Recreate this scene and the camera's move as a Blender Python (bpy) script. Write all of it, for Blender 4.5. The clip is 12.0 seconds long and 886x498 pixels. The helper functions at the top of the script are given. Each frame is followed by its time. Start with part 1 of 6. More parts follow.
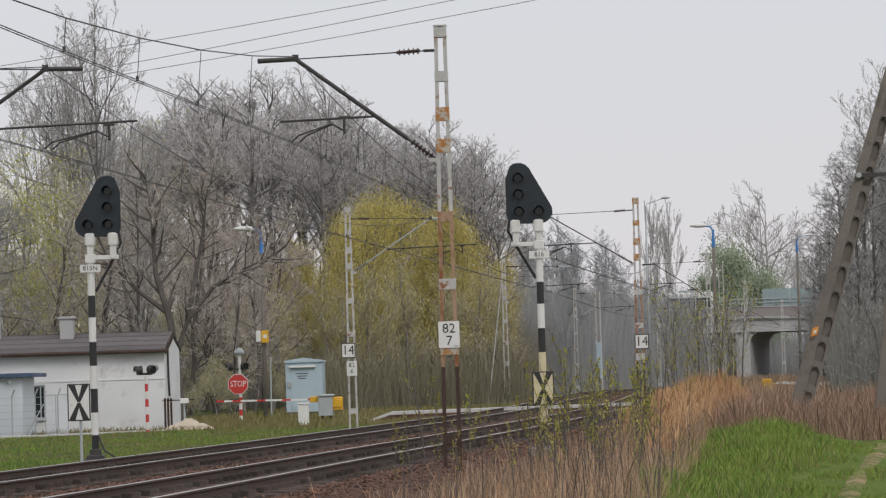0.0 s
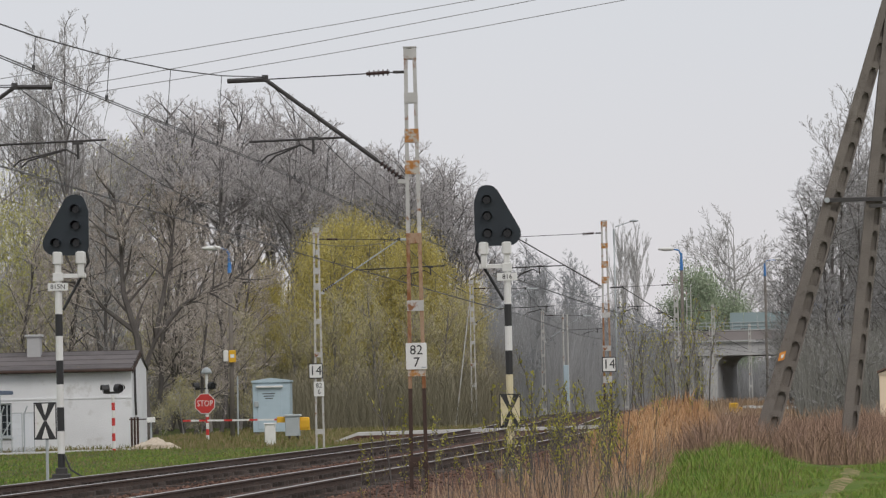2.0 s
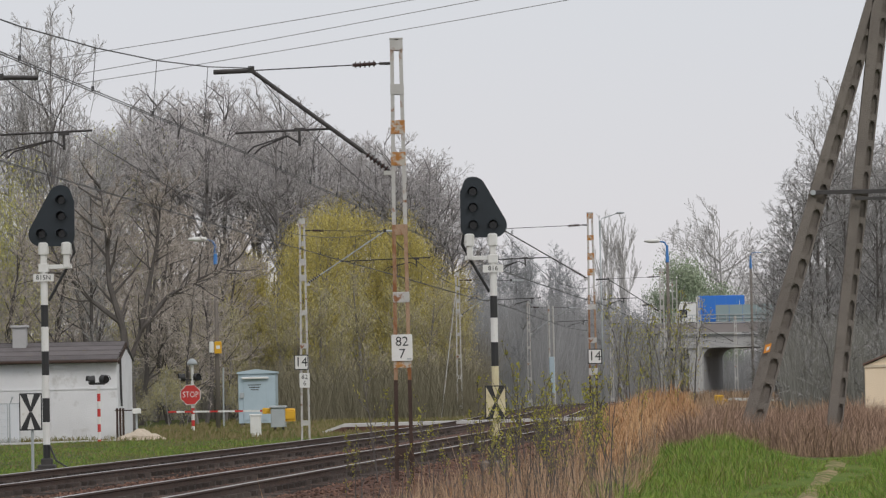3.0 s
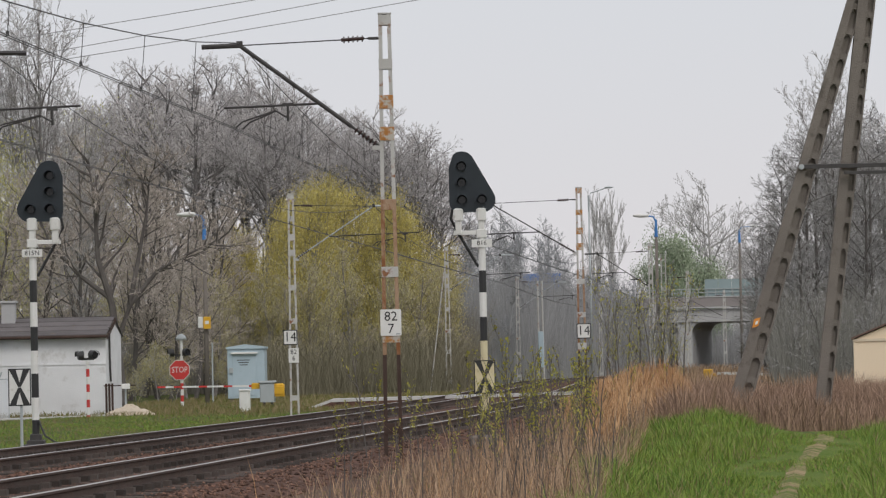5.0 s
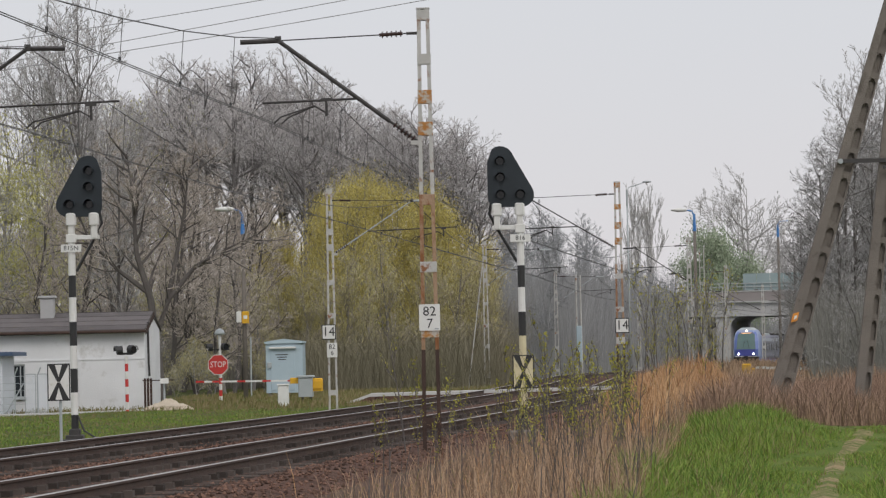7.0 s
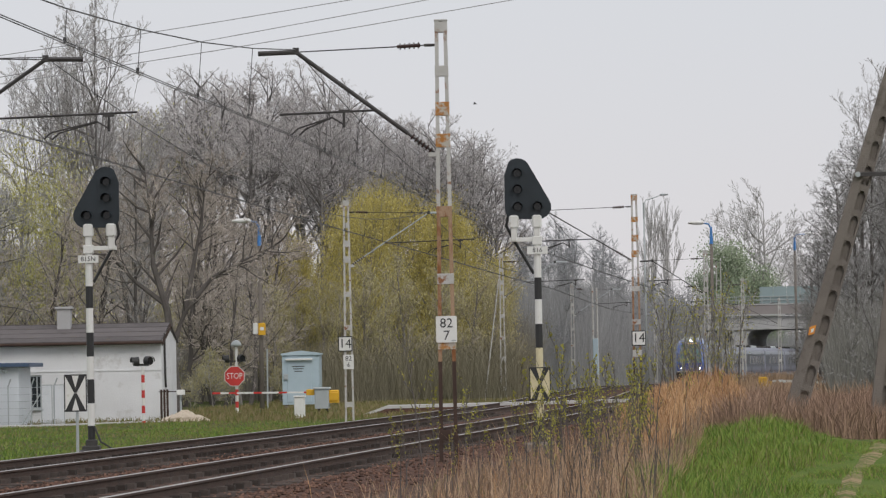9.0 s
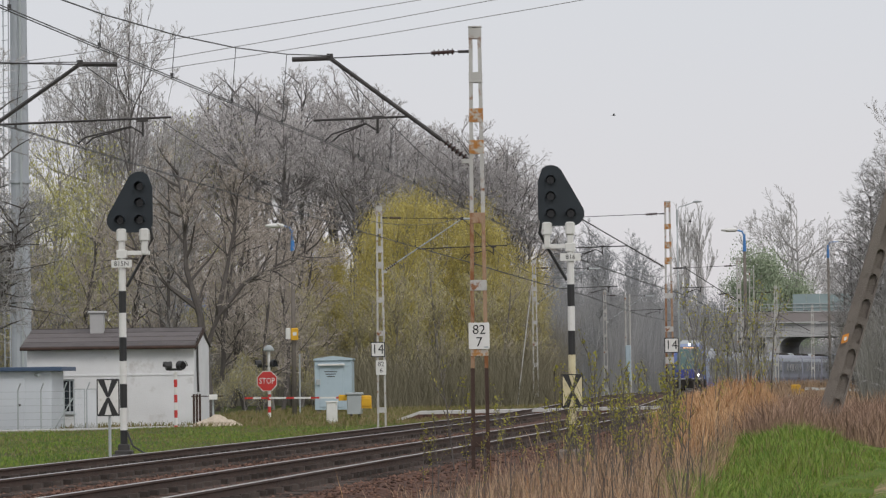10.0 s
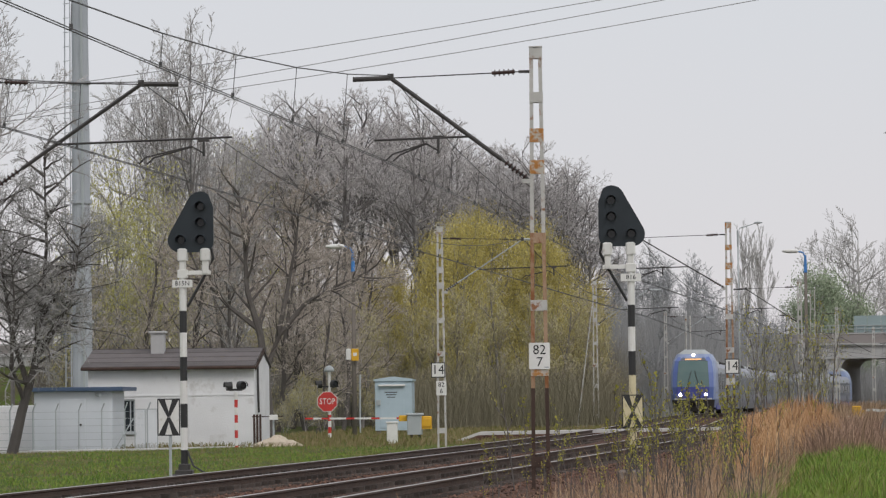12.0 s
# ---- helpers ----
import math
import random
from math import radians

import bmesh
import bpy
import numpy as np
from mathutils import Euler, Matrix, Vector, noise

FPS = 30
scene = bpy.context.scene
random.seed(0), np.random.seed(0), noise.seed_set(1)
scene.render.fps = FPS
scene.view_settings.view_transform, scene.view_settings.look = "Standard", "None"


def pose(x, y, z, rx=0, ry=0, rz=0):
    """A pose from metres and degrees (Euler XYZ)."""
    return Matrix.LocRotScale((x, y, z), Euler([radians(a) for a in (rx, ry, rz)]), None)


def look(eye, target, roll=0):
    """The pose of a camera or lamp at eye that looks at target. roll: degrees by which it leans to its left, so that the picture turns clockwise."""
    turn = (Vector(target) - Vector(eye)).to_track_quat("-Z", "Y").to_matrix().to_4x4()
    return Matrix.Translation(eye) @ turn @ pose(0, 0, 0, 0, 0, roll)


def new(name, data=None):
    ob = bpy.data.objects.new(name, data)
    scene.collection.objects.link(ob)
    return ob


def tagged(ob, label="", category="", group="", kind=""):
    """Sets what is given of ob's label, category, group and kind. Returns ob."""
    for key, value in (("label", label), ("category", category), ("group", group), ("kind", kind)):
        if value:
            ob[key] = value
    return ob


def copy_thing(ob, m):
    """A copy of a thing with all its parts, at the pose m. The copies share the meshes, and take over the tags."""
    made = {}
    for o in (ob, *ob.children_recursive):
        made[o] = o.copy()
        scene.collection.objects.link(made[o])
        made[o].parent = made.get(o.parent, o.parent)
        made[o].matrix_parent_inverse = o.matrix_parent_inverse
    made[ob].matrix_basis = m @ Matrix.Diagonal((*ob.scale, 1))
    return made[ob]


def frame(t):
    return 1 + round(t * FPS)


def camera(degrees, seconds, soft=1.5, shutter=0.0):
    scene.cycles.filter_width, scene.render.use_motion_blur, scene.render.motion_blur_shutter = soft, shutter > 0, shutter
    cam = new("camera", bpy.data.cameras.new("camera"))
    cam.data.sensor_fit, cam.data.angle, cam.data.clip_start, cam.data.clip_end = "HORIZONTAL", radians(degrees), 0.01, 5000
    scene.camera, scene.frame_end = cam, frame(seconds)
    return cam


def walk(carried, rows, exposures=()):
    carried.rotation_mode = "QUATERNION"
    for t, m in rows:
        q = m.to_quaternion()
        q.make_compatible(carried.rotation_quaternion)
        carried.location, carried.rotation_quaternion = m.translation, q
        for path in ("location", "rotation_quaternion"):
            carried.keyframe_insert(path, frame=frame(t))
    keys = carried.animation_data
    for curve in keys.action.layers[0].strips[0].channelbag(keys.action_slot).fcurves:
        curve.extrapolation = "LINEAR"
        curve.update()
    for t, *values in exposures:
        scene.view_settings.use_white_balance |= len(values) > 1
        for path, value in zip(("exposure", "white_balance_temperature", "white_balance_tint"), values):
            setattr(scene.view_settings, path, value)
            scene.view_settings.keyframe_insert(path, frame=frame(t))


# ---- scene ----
# camera: stands still on the path, held by hand, a long lens
cam = camera(13.97, 12.0, soft=1.3)
# seconds, x, z, yaw, pitch, roll
ROWS = [
    (0, 0.0040, 1.2384, 1.239, 2.046, 1.741),
    (0.5, 0.0009, 1.2486, 1.194, 2.418, 1.565),
    (1, 0.0136, 1.2542, 1.040, 2.505, 1.454),
    (1.5, 0.0094, 1.2552, 0.773, 2.488, 1.259),
    (2, 0.0088, 1.2488, 0.720, 2.366, 1.270),
    (2.5, 0.0140, 1.2551, 0.584, 2.327, 1.090),
    (3, 0.0099, 1.2474, 0.493, 2.229, 1.161),
    (5, 0.0138, 1.2460, 0.321, 1.827, 1.261),
    (5.5, -0.0000, 1.2500, 0.570, 1.635, 1.104),
    (6, 0.0000, 1.2497, 0.731, 1.706, 1.229),
    (6.5, -0.0020, 1.2548, 0.855, 1.726, 1.316),
    (7, 0.0047, 1.2552, 0.925, 1.751, 1.284),
    (9, -0.0064, 1.2476, 1.180, 1.952, 1.105),
    (9.5, -0.0077, 1.2502, 1.298, 1.975, 1.018),
    (10, -0.0070, 1.2605, 1.693, 2.050, 0.809),
    (10.5, -0.0103, 1.2533, 1.979, 2.230, 0.824),
    (11, -0.0045, 1.2495, 2.050, 2.335, 0.596),
    (11.5, -0.0062, 1.2551, 2.336, 2.404, 0.552),
    (12, -0.0066, 1.2412, 2.648, 2.398, 0.711),
]
walk(cam, [(t, pose(x, 0, z, 90 + pitch, roll, yaw)) for t, x, z, yaw, pitch, roll in ROWS])

# ---- light: overcast spring day ----
world = bpy.data.worlds.new("overcast_sky")
scene.world = world
world.use_nodes = True
wn, wl = world.node_tree.nodes, world.node_tree.links
wn.clear()
w_out, w_bg, w_sky = wn.new("ShaderNodeOutputWorld"), wn.new("ShaderNodeBackground"), wn.new("ShaderNodeTexSky")
w_sky.sky_type, w_sky.sun_disc = "NISHITA", False
w_sky.sun_elevation, w_sky.sun_rotation = radians(48), radians(140)
w_geo, w_sep, w_ramp, w_mix = wn.new("ShaderNodeTexCoord"), wn.new("ShaderNodeSeparateXYZ"), wn.new("ShaderNodeValToRGB"), wn.new("ShaderNodeMix")
w_noise = wn.new("ShaderNodeTexNoise")
w_noise.inputs["Scale"].default_value, w_noise.inputs["Detail"].default_value = 3.0, 4
w_add = wn.new("ShaderNodeMath")
w_add.operation = "MULTIPLY_ADD"
w_add.inputs[1].default_value = 0.10
wl.new(w_geo.outputs["Generated"], w_sep.inputs[0])
wl.new(w_geo.outputs["Generated"], w_noise.inputs["Vector"])
wl.new(w_noise.outputs["Fac"], w_add.inputs[0])
wl.new(w_sep.outputs["Z"], w_add.inputs[2])
wl.new(w_add.outputs[0], w_ramp.inputs[0])
w_ramp.color_ramp.elements[0].position, w_ramp.color_ramp.elements[0].color = 0.04, (6.9, 6.5, 6.75, 1)
w_ramp.color_ramp.elements[1].position, w_ramp.color_ramp.elements[1].color = 0.55, (8.4, 8.4, 8.7, 1)
mid = w_ramp.color_ramp.elements.new(0.17)
mid.color = (6.6, 6.75, 7.1, 1)
w_mix.data_type = "RGBA"
w_mix.inputs["Factor"].default_value = 0.93
wl.new(w_sky.outputs[0], w_mix.inputs["A"])
wl.new(w_ramp.outputs[0], w_mix.inputs["B"])
wl.new(w_mix.outputs["Result"], w_bg.inputs["Color"])
w_bg.inputs["Strength"].default_value = 0.105
wl.new(w_bg.outputs[0], w_out.inputs[0])
sun = new("sun", bpy.data.lights.new("sun", "SUN"))
sun.data.energy, sun.data.angle, sun.data.color = 0.94, radians(25), (1.0, 0.96, 0.9)
sun.matrix_world = look((20, -30, 45), (0, 20, 0))


# ---- materials ----
def mat(name, c1, c2=None, scale=4.0, rough=0.8, metal=0.0, bump=0.0, rand="", c3=None, stain=0.0, fine=30.0, stretch=(1, 1, 1), emit=0.0):
    """Two-scale noise between colours; rand: 'island' or 'object' shifts the mix piece by piece; c3: blotches that cover the share stain."""
    m = bpy.data.materials.new(name)
    m.use_nodes = True
    n, l = m.node_tree.nodes, m.node_tree.links
    b = n["Principled BSDF"]
    b.inputs["Roughness"].default_value, b.inputs["Metallic"].default_value = rough, metal
    b.inputs["Specular IOR Level"].default_value = 0.12 if rough >= 0.8 else 0.5
    c2 = c2 or tuple(v * 0.8 for v in c1)
    tc, mp = n.new("ShaderNodeTexCoord"), n.new("ShaderNodeMapping")
    mp.inputs["Scale"].default_value = stretch
    l.new(tc.outputs["Object"], mp.inputs[0])
    n1, n2 = n.new("ShaderNodeTexNoise"), n.new("ShaderNodeTexNoise")
    n1.inputs["Scale"].default_value, n1.inputs["Detail"].default_value = scale, 5
    n2.inputs["Scale"].default_value, n2.inputs["Detail"].default_value = scale * fine, 3
    l.new(mp.outputs[0], n1.inputs["Vector"])
    l.new(mp.outputs[0], n2.inputs["Vector"])
    add = n.new("ShaderNodeMath")
    add.operation = "MULTIPLY_ADD"
    add.inputs[1].default_value = 0.45
    l.new(n2.outputs["Fac"], add.inputs[0])
    l.new(n1.outputs["Fac"], add.inputs[2])
    fac = add.outputs[0]
    if rand:
        src = n.new("ShaderNodeNewGeometry").outputs["Random Per Island"] if rand == "island" else n.new("ShaderNodeObjectInfo").outputs["Random"]
        a2 = n.new("ShaderNodeMath")
        a2.operation = "MULTIPLY_ADD"
        a2.inputs[1].default_value = 0.9
        l.new(src, a2.inputs[0])
        a3 = n.new("ShaderNodeMath")
        a3.operation = "SUBTRACT"
        a3.inputs[1].default_value = 0.45
        l.new(a2.outputs[0], a3.inputs[0])
        l.new(fac, a2.inputs[2])
        fac = a3.outputs[0]
    rp = n.new("ShaderNodeValToRGB")
    rp.color_ramp.elements[0].position, rp.color_ramp.elements[0].color = 0.45, (*c1, 1)
    rp.color_ramp.elements[1].position, rp.color_ramp.elements[1].color = 0.98, (*c2, 1)
    l.new(fac, rp.inputs[0])
    col = rp.outputs[0]
    if c3:
        n3, r3, mx = n.new("ShaderNodeTexNoise"), n.new("ShaderNodeValToRGB"), n.new("ShaderNodeMix")
        n3.inputs["Scale"].default_value, n3.inputs["Detail"].default_value, n3.inputs["Roughness"].default_value = scale * 1.7, 8, 0.68
        l.new(mp.outputs[0], n3.inputs["Vector"])
        edge = 0.72 - 0.44 * stain
        r3.color_ramp.elements[0].position, r3.color_ramp.elements[1].position = edge - 0.05, edge + 0.06
        l.new(n3.outputs["Fac"], r3.inputs[0])
        mx.data_type = "RGBA"
        l.new(r3.outputs[0], mx.inputs["Factor"])
        l.new(col, mx.inputs["A"])
        mx.inputs["B"].default_value = (*c3, 1)
        col = mx.outputs["Result"]
    l.new(col, b.inputs["Base Color"])
    if emit:
        b.inputs["Emission Strength"].default_value = emit
        l.new(col, b.inputs["Emission Color"])
    if bump:
        bp = n.new("ShaderNodeBump")
        bp.inputs["Strength"].default_value, bp.inputs["Distance"].default_value = min(1, bump), 0.03
        l.new(n2.outputs["Fac"], bp.inputs["Height"])
        l.new(bp.outputs[0], b.inputs["Normal"])
    return m


GROUND = mat("meadow_soil", (0.045, 0.06, 0.02), (0.10, 0.085, 0.05), 0.35, 0.95, bump=0.8, c3=(0.07, 0.10, 0.02), stain=0.5, fine=40)
LAWN = mat("lawn_turf", (0.07, 0.13, 0.016), (0.13, 0.16, 0.035), 0.5, 0.95, bump=0.8, fine=40)
SOIL = mat("red_brown_soil", (0.075, 0.048, 0.038), (0.15, 0.095, 0.07), 0.8, 0.95, bump=0.8, c3=(0.10, 0.10, 0.04), stain=0.2)
DIRT = mat("trodden_dirt", (0.22, 0.165, 0.09), (0.35, 0.265, 0.155), 1.0, 0.95, bump=0.5, c3=(0.11, 0.14, 0.035), stain=0.52)
ASPHALT = mat("pale_asphalt", (0.42, 0.41, 0.40), (0.52, 0.51, 0.49), 1.0, 0.9, bump=0.4)
BALLAST = mat("rusty_ballast", (0.05, 0.031, 0.025), (0.16, 0.09, 0.068), 3.0, 0.95, bump=1.0, fine=9)
STONE = mat("ballast_stone", (0.06, 0.038, 0.03), (0.23, 0.135, 0.10), 2.0, 0.9, rand="island")
RAILSIDE = mat("rusty_rail_side", (0.045, 0.027, 0.02), (0.08, 0.045, 0.03), 3.0, 0.75, bump=0.3)
RAILTOP = mat("worn_rail_head", (0.36, 0.34, 0.33), (0.46, 0.44, 0.42), 1.0, 0.42, 0.7, stretch=(1, 0.2, 1))
SLEEPER = mat("oily_concrete_sleeper", (0.06, 0.05, 0.045), (0.12, 0.10, 0.09), 3.0, 0.9, bump=0.5, rand="object")
GALV = mat("weathered_white_steel", (0.55, 0.54, 0.52), (0.42, 0.41, 0.39), 3.0, 0.6, 0.0, c3=(0.25, 0.10, 0.035), stain=0.25, bump=0.2)
RUSTLEG = mat("rusted_painted_leg", (0.30, 0.175, 0.095), (0.44, 0.32, 0.23), 2.2, 0.8, c3=(0.25, 0.11, 0.05), stain=0.45, bump=0.4, stretch=(1, 1, 0.4))
RUST = mat("orange_rust_plate", (0.50, 0.27, 0.10), (0.42, 0.17, 0.05), 5.0, 0.85, c3=(0.52, 0.48, 0.42), stain=0.45, bump=0.4)
DARKLEG = mat("tarred_mast_foot", (0.05, 0.035, 0.03), (0.09, 0.06, 0.05), 3.0, 0.8, bump=0.3)
DARKSTEEL = mat("dark_cantilever_steel", (0.045, 0.042, 0.042), (0.075, 0.07, 0.068), 5.0, 0.6, 0.3)
WIRE = mat("oxidised_wire", (0.07, 0.07, 0.072), (0.09, 0.09, 0.09), 1.0, 0.6, 0.3)
ALUWIRE = mat("aluminium_wire", (0.32, 0.32, 0.33), (0.36, 0.36, 0.37), 1.0, 0.5, 0.2)
INSUL = mat("brown_porcelain", (0.05, 0.03, 0.03), (0.07, 0.045, 0.04), 8.0, 0.25)
SIGNAL = mat("matt_black_signal_plate", (0.010, 0.016, 0.022), (0.018, 0.026, 0.034), 2.0, 0.55, bump=0.1)
LENS = mat("dark_lens_glass", (0.008, 0.01, 0.012), (0.014, 0.016, 0.02), 6.0, 0.12)
WHITE = mat("white_paint", (0.78, 0.78, 0.76), (0.66, 0.65, 0.62), 3.0, 0.55, c3=(0.5, 0.47, 0.40), stain=0.12, bump=0.1)
CREAM = mat("aged_cream_paint", (0.66, 0.60, 0.40), (0.58, 0.50, 0.30), 4.0, 0.6, c3=(0.38, 0.32, 0.18), stain=0.25)
BLACK = mat("black_paint", (0.018, 0.018, 0.02), (0.03, 0.03, 0.03), 3.0, 0.55)
RED = mat("red_paint", (0.62, 0.035, 0.03), (0.5, 0.04, 0.035), 3.0, 0.5)
YELLOW = mat("yellow_paint", (0.75, 0.42, 0.02), (0.66, 0.36, 0.02), 4.0, 0.5)
ORANGE = mat("orange_sign_paint", (0.75, 0.30, 0.04), (0.66, 0.24, 0.03), 4.0, 0.5)
BLUE = mat("blue_paint", (0.05, 0.20, 0.55), (0.06, 0.22, 0.5), 4.0, 0.5)
PLASTER = mat("weathered_white_plaster", (0.80, 0.80, 0.81), (0.69, 0.69, 0.70), 0.8, 0.9, c3=(0.60, 0.59, 0.58), stain=0.22, bump=0.35)
ROOFFELT = mat("grey_roof_sheet", (0.105, 0.095, 0.095), (0.15, 0.135, 0.135), 2.0, 0.8, c3=(0.17, 0.14, 0.09), stain=0.15, bump=0.3, rand="object")
BLUEGREY = mat("pale_blue_sheet_metal", (0.46, 0.56, 0.62), (0.40, 0.50, 0.56), 1.5, 0.5, c3=(0.34, 0.42, 0.46), stain=0.15)
SHEDBLUE = mat("pale_grey_shed_sheet", (0.66, 0.69, 0.73), (0.60, 0.63, 0.67), 1.5, 0.6)
GREYBOX = mat("grey_enamel", (0.42, 0.45, 0.46), (0.36, 0.39, 0.40), 2.0, 0.5)
GLASS = mat("dark_window_glass", (0.02, 0.025, 0.03), (0.03, 0.035, 0.04), 1.0, 0.08)
BARK = mat("grey_brown_bark", (0.22, 0.205, 0.198), (0.32, 0.298, 0.287), 2.0, 0.95, bump=0.5, rand="object")
# twigs lighter than real wood: haze over the trees is mixed into the colour
TWIG = mat("twigs_in_bud", (0.36, 0.347, 0.33), (0.47, 0.452, 0.43), 0.6, 0.95, rand="object")
REDTWIG = mat("reddish_twigs", (0.35, 0.31, 0.275), (0.48, 0.425, 0.375), 0.6, 0.95, rand="island")
DARKBARK = mat("dark_bark", (0.085, 0.077, 0.073), (0.13, 0.118, 0.11), 2.0, 0.95, bump=0.4)
FORKBARK = mat("brown_grey_bark", (0.095, 0.085, 0.08), (0.155, 0.14, 0.13), 2.0, 0.95, bump=0.4)
DARKTWIG = mat("dark_twigs", (0.24, 0.233, 0.23), (0.33, 0.32, 0.312), 0.6, 0.95, rand="object")
ALDERBARK = mat("alder_bark", (0.16, 0.15, 0.147), (0.235, 0.22, 0.215), 2.0, 0.95, bump=0.4, rand="object")
# alder twigs are likewise lightened to imitate haze
ALDERTWIG = mat("alder_twigs", (0.44, 0.42, 0.415), (0.56, 0.53, 0.52), 0.6, 0.95, rand="object")
# far wood: distance haze is put into these blue-grey base colours
MISTTWIG = mat("haze_tinted_far_twigs", (0.25, 0.255, 0.267), (0.35, 0.355, 0.367), 0.6, 0.95, rand="object")
MISTWOOD = mat("haze_tinted_far_stems", (0.25, 0.25, 0.255), (0.35, 0.35, 0.352), 0.3, 0.95, rand="island")
SHRUBTWIG = mat("brown_shrub_twigs", (0.24, 0.212, 0.18), (0.35, 0.31, 0.265), 0.6, 0.95, rand="object")
WESTWOOD = mat("grey_brown_thicket_stems", (0.16, 0.15, 0.13), (0.26, 0.243, 0.21), 0.3, 0.95, rand="island")
DARKWOOD = mat("dark_thicket_stems", (0.17, 0.168, 0.15), (0.26, 0.252, 0.23), 0.3, 0.95, rand="island")
# pale birch twigs; on poplars and oaks the paleness paints in distance haze
PALETWIG = mat("pale_hazed_twigs", (0.43, 0.415, 0.41), (0.53, 0.51, 0.50), 0.6, 0.95)
WILLOW = mat("willow_leaf_yellow_green", (0.42, 0.355, 0.115), (0.60, 0.515, 0.18), 0.8, 0.8, rand="island")
LIME = mat("pale_yellow_green_leaf", (0.40, 0.385, 0.13), (0.55, 0.52, 0.20), 0.8, 0.8, rand="island")
OLIVE = mat("young_olive_leaf", (0.35, 0.32, 0.175), (0.49, 0.445, 0.25), 0.8, 0.8, rand="island")
# fresh green, washed out in the base colour to stand for haze
FRESH = mat("haze_paled_green_leaf", (0.27, 0.33, 0.22), (0.37, 0.42, 0.30), 0.8, 0.8, rand="island")
BUD = mat("yellow_bud_leaf", (0.30, 0.30, 0.05), (0.44, 0.40, 0.09), 3.0, 0.8, rand="island")
GRASS = mat("spring_grass_blade", (0.07, 0.145, 0.014), (0.22, 0.30, 0.045), 0.5, 0.75, rand="island")
GRASSDRY = mat("mixed_meadow_blade", (0.14, 0.15, 0.045), (0.27, 0.21, 0.12), 0.4, 0.85, rand="island")
REED = mat("dry_reed", (0.40, 0.215, 0.105), (0.70, 0.465, 0.265), 0.3, 0.85, rand="island")
BRUSH = mat("dry_brown_stems", (0.185, 0.125, 0.088), (0.47, 0.33, 0.22), 0.3, 0.9, rand="island")
DEADSTEM = mat("dark_dead_stems", (0.17, 0.112, 0.088), (0.42, 0.285, 0.205), 0.3, 0.9, rand="island")
PLUME = mat("reed_plume", (0.30, 0.16, 0.08), (0.50, 0.31, 0.17), 0.3, 0.95, rand="island")
SHOOT = mat("olive_brown_shoots", (0.16, 0.145, 0.10), (0.27, 0.245, 0.175), 0.3, 0.95, rand="island")
CONCRETE = mat("weathered_concrete", (0.23, 0.205, 0.18), (0.17, 0.15, 0.135), 1.5, 0.9, c3=(0.13, 0.115, 0.10), stain=0.25, bump=0.5)
PALECONC = mat("pale_bridge_concrete", (0.47, 0.465, 0.465), (0.40, 0.395, 0.395), 0.3, 0.9, c3=(0.26, 0.25, 0.24), stain=0.2)
BROWNBEAM = mat("brown_parapet", (0.31, 0.28, 0.275), (0.26, 0.235, 0.23), 0.3, 0.8)
BEIGE = mat("beige_render", (0.88, 0.73, 0.54), (0.82, 0.68, 0.50), 0.8, 0.9, bump=0.2)
BROWNROOF = mat("brown_roof_edge", (0.14, 0.08, 0.055), (0.18, 0.11, 0.08), 2.0, 0.7)
TRAINPALE = mat("pale_train_paint", (0.52, 0.55, 0.62), (0.46, 0.49, 0.56), 0.6, 0.4)
CABBLUE = mat("pale_blue_cab_paint", (0.26, 0.32, 0.50), (0.30, 0.36, 0.53), 0.6, 0.4)
TRAINGLASS = mat("train_window_glass", (0.05, 0.06, 0.075), (0.065, 0.075, 0.09), 0.6, 0.15)
SILVER = mat("silver_train_paint", (0.27, 0.28, 0.34), (0.23, 0.24, 0.30), 0.6, 0.4)
TRAINDARK = mat("train_dark_band", (0.12, 0.13, 0.16), (0.16, 0.17, 0.205), 0.6, 0.35)
NAVY = mat("navy_train_paint", (0.07, 0.085, 0.32), (0.085, 0.10, 0.36), 0.8, 0.35)
LIGHTBLUE = mat("light_blue_train_paint", (0.11, 0.165, 0.42), (0.13, 0.19, 0.44), 0.8, 0.35)
WINDSCREEN = mat("greenish_windscreen", (0.10, 0.17, 0.17), (0.13, 0.20, 0.19), 0.8, 0.1)
UNDER = mat("dusty_black_underframe", (0.035, 0.033, 0.032), (0.06, 0.055, 0.05), 2.0, 0.9)
HEADLIGHT = mat("lit_headlamp", (1.0, 0.97, 0.9), (1.0, 0.97, 0.9), 1.0, 0.3, emit=9.0)
AMBERTEXT = mat("lit_destination_display", (0.9, 0.5, 0.25), (0.8, 0.45, 0.2), 1.0, 0.3, emit=0.6)
SAND = mat("pale_sand", (0.55, 0.46, 0.36), (0.64, 0.56, 0.46), 6.0, 0.95, bump=0.6)
NOISEPANEL = mat("dusty_green_panel", (0.25, 0.32, 0.33), (0.29, 0.36, 0.37), 0.5, 0.25)
TARP = mat("blue_tarpaulin", (0.025, 0.16, 0.62), (0.03, 0.18, 0.55), 0.5, 0.5)
BUSGREEN = mat("green_bus_paint", (0.25, 0.42, 0.10), (0.22, 0.38, 0.10), 0.5, 0.4)
STEELTOWER = mat("galvanised_tower", (0.44, 0.465, 0.50), (0.36, 0.385, 0.42), 0.8, 0.5, 0.0)


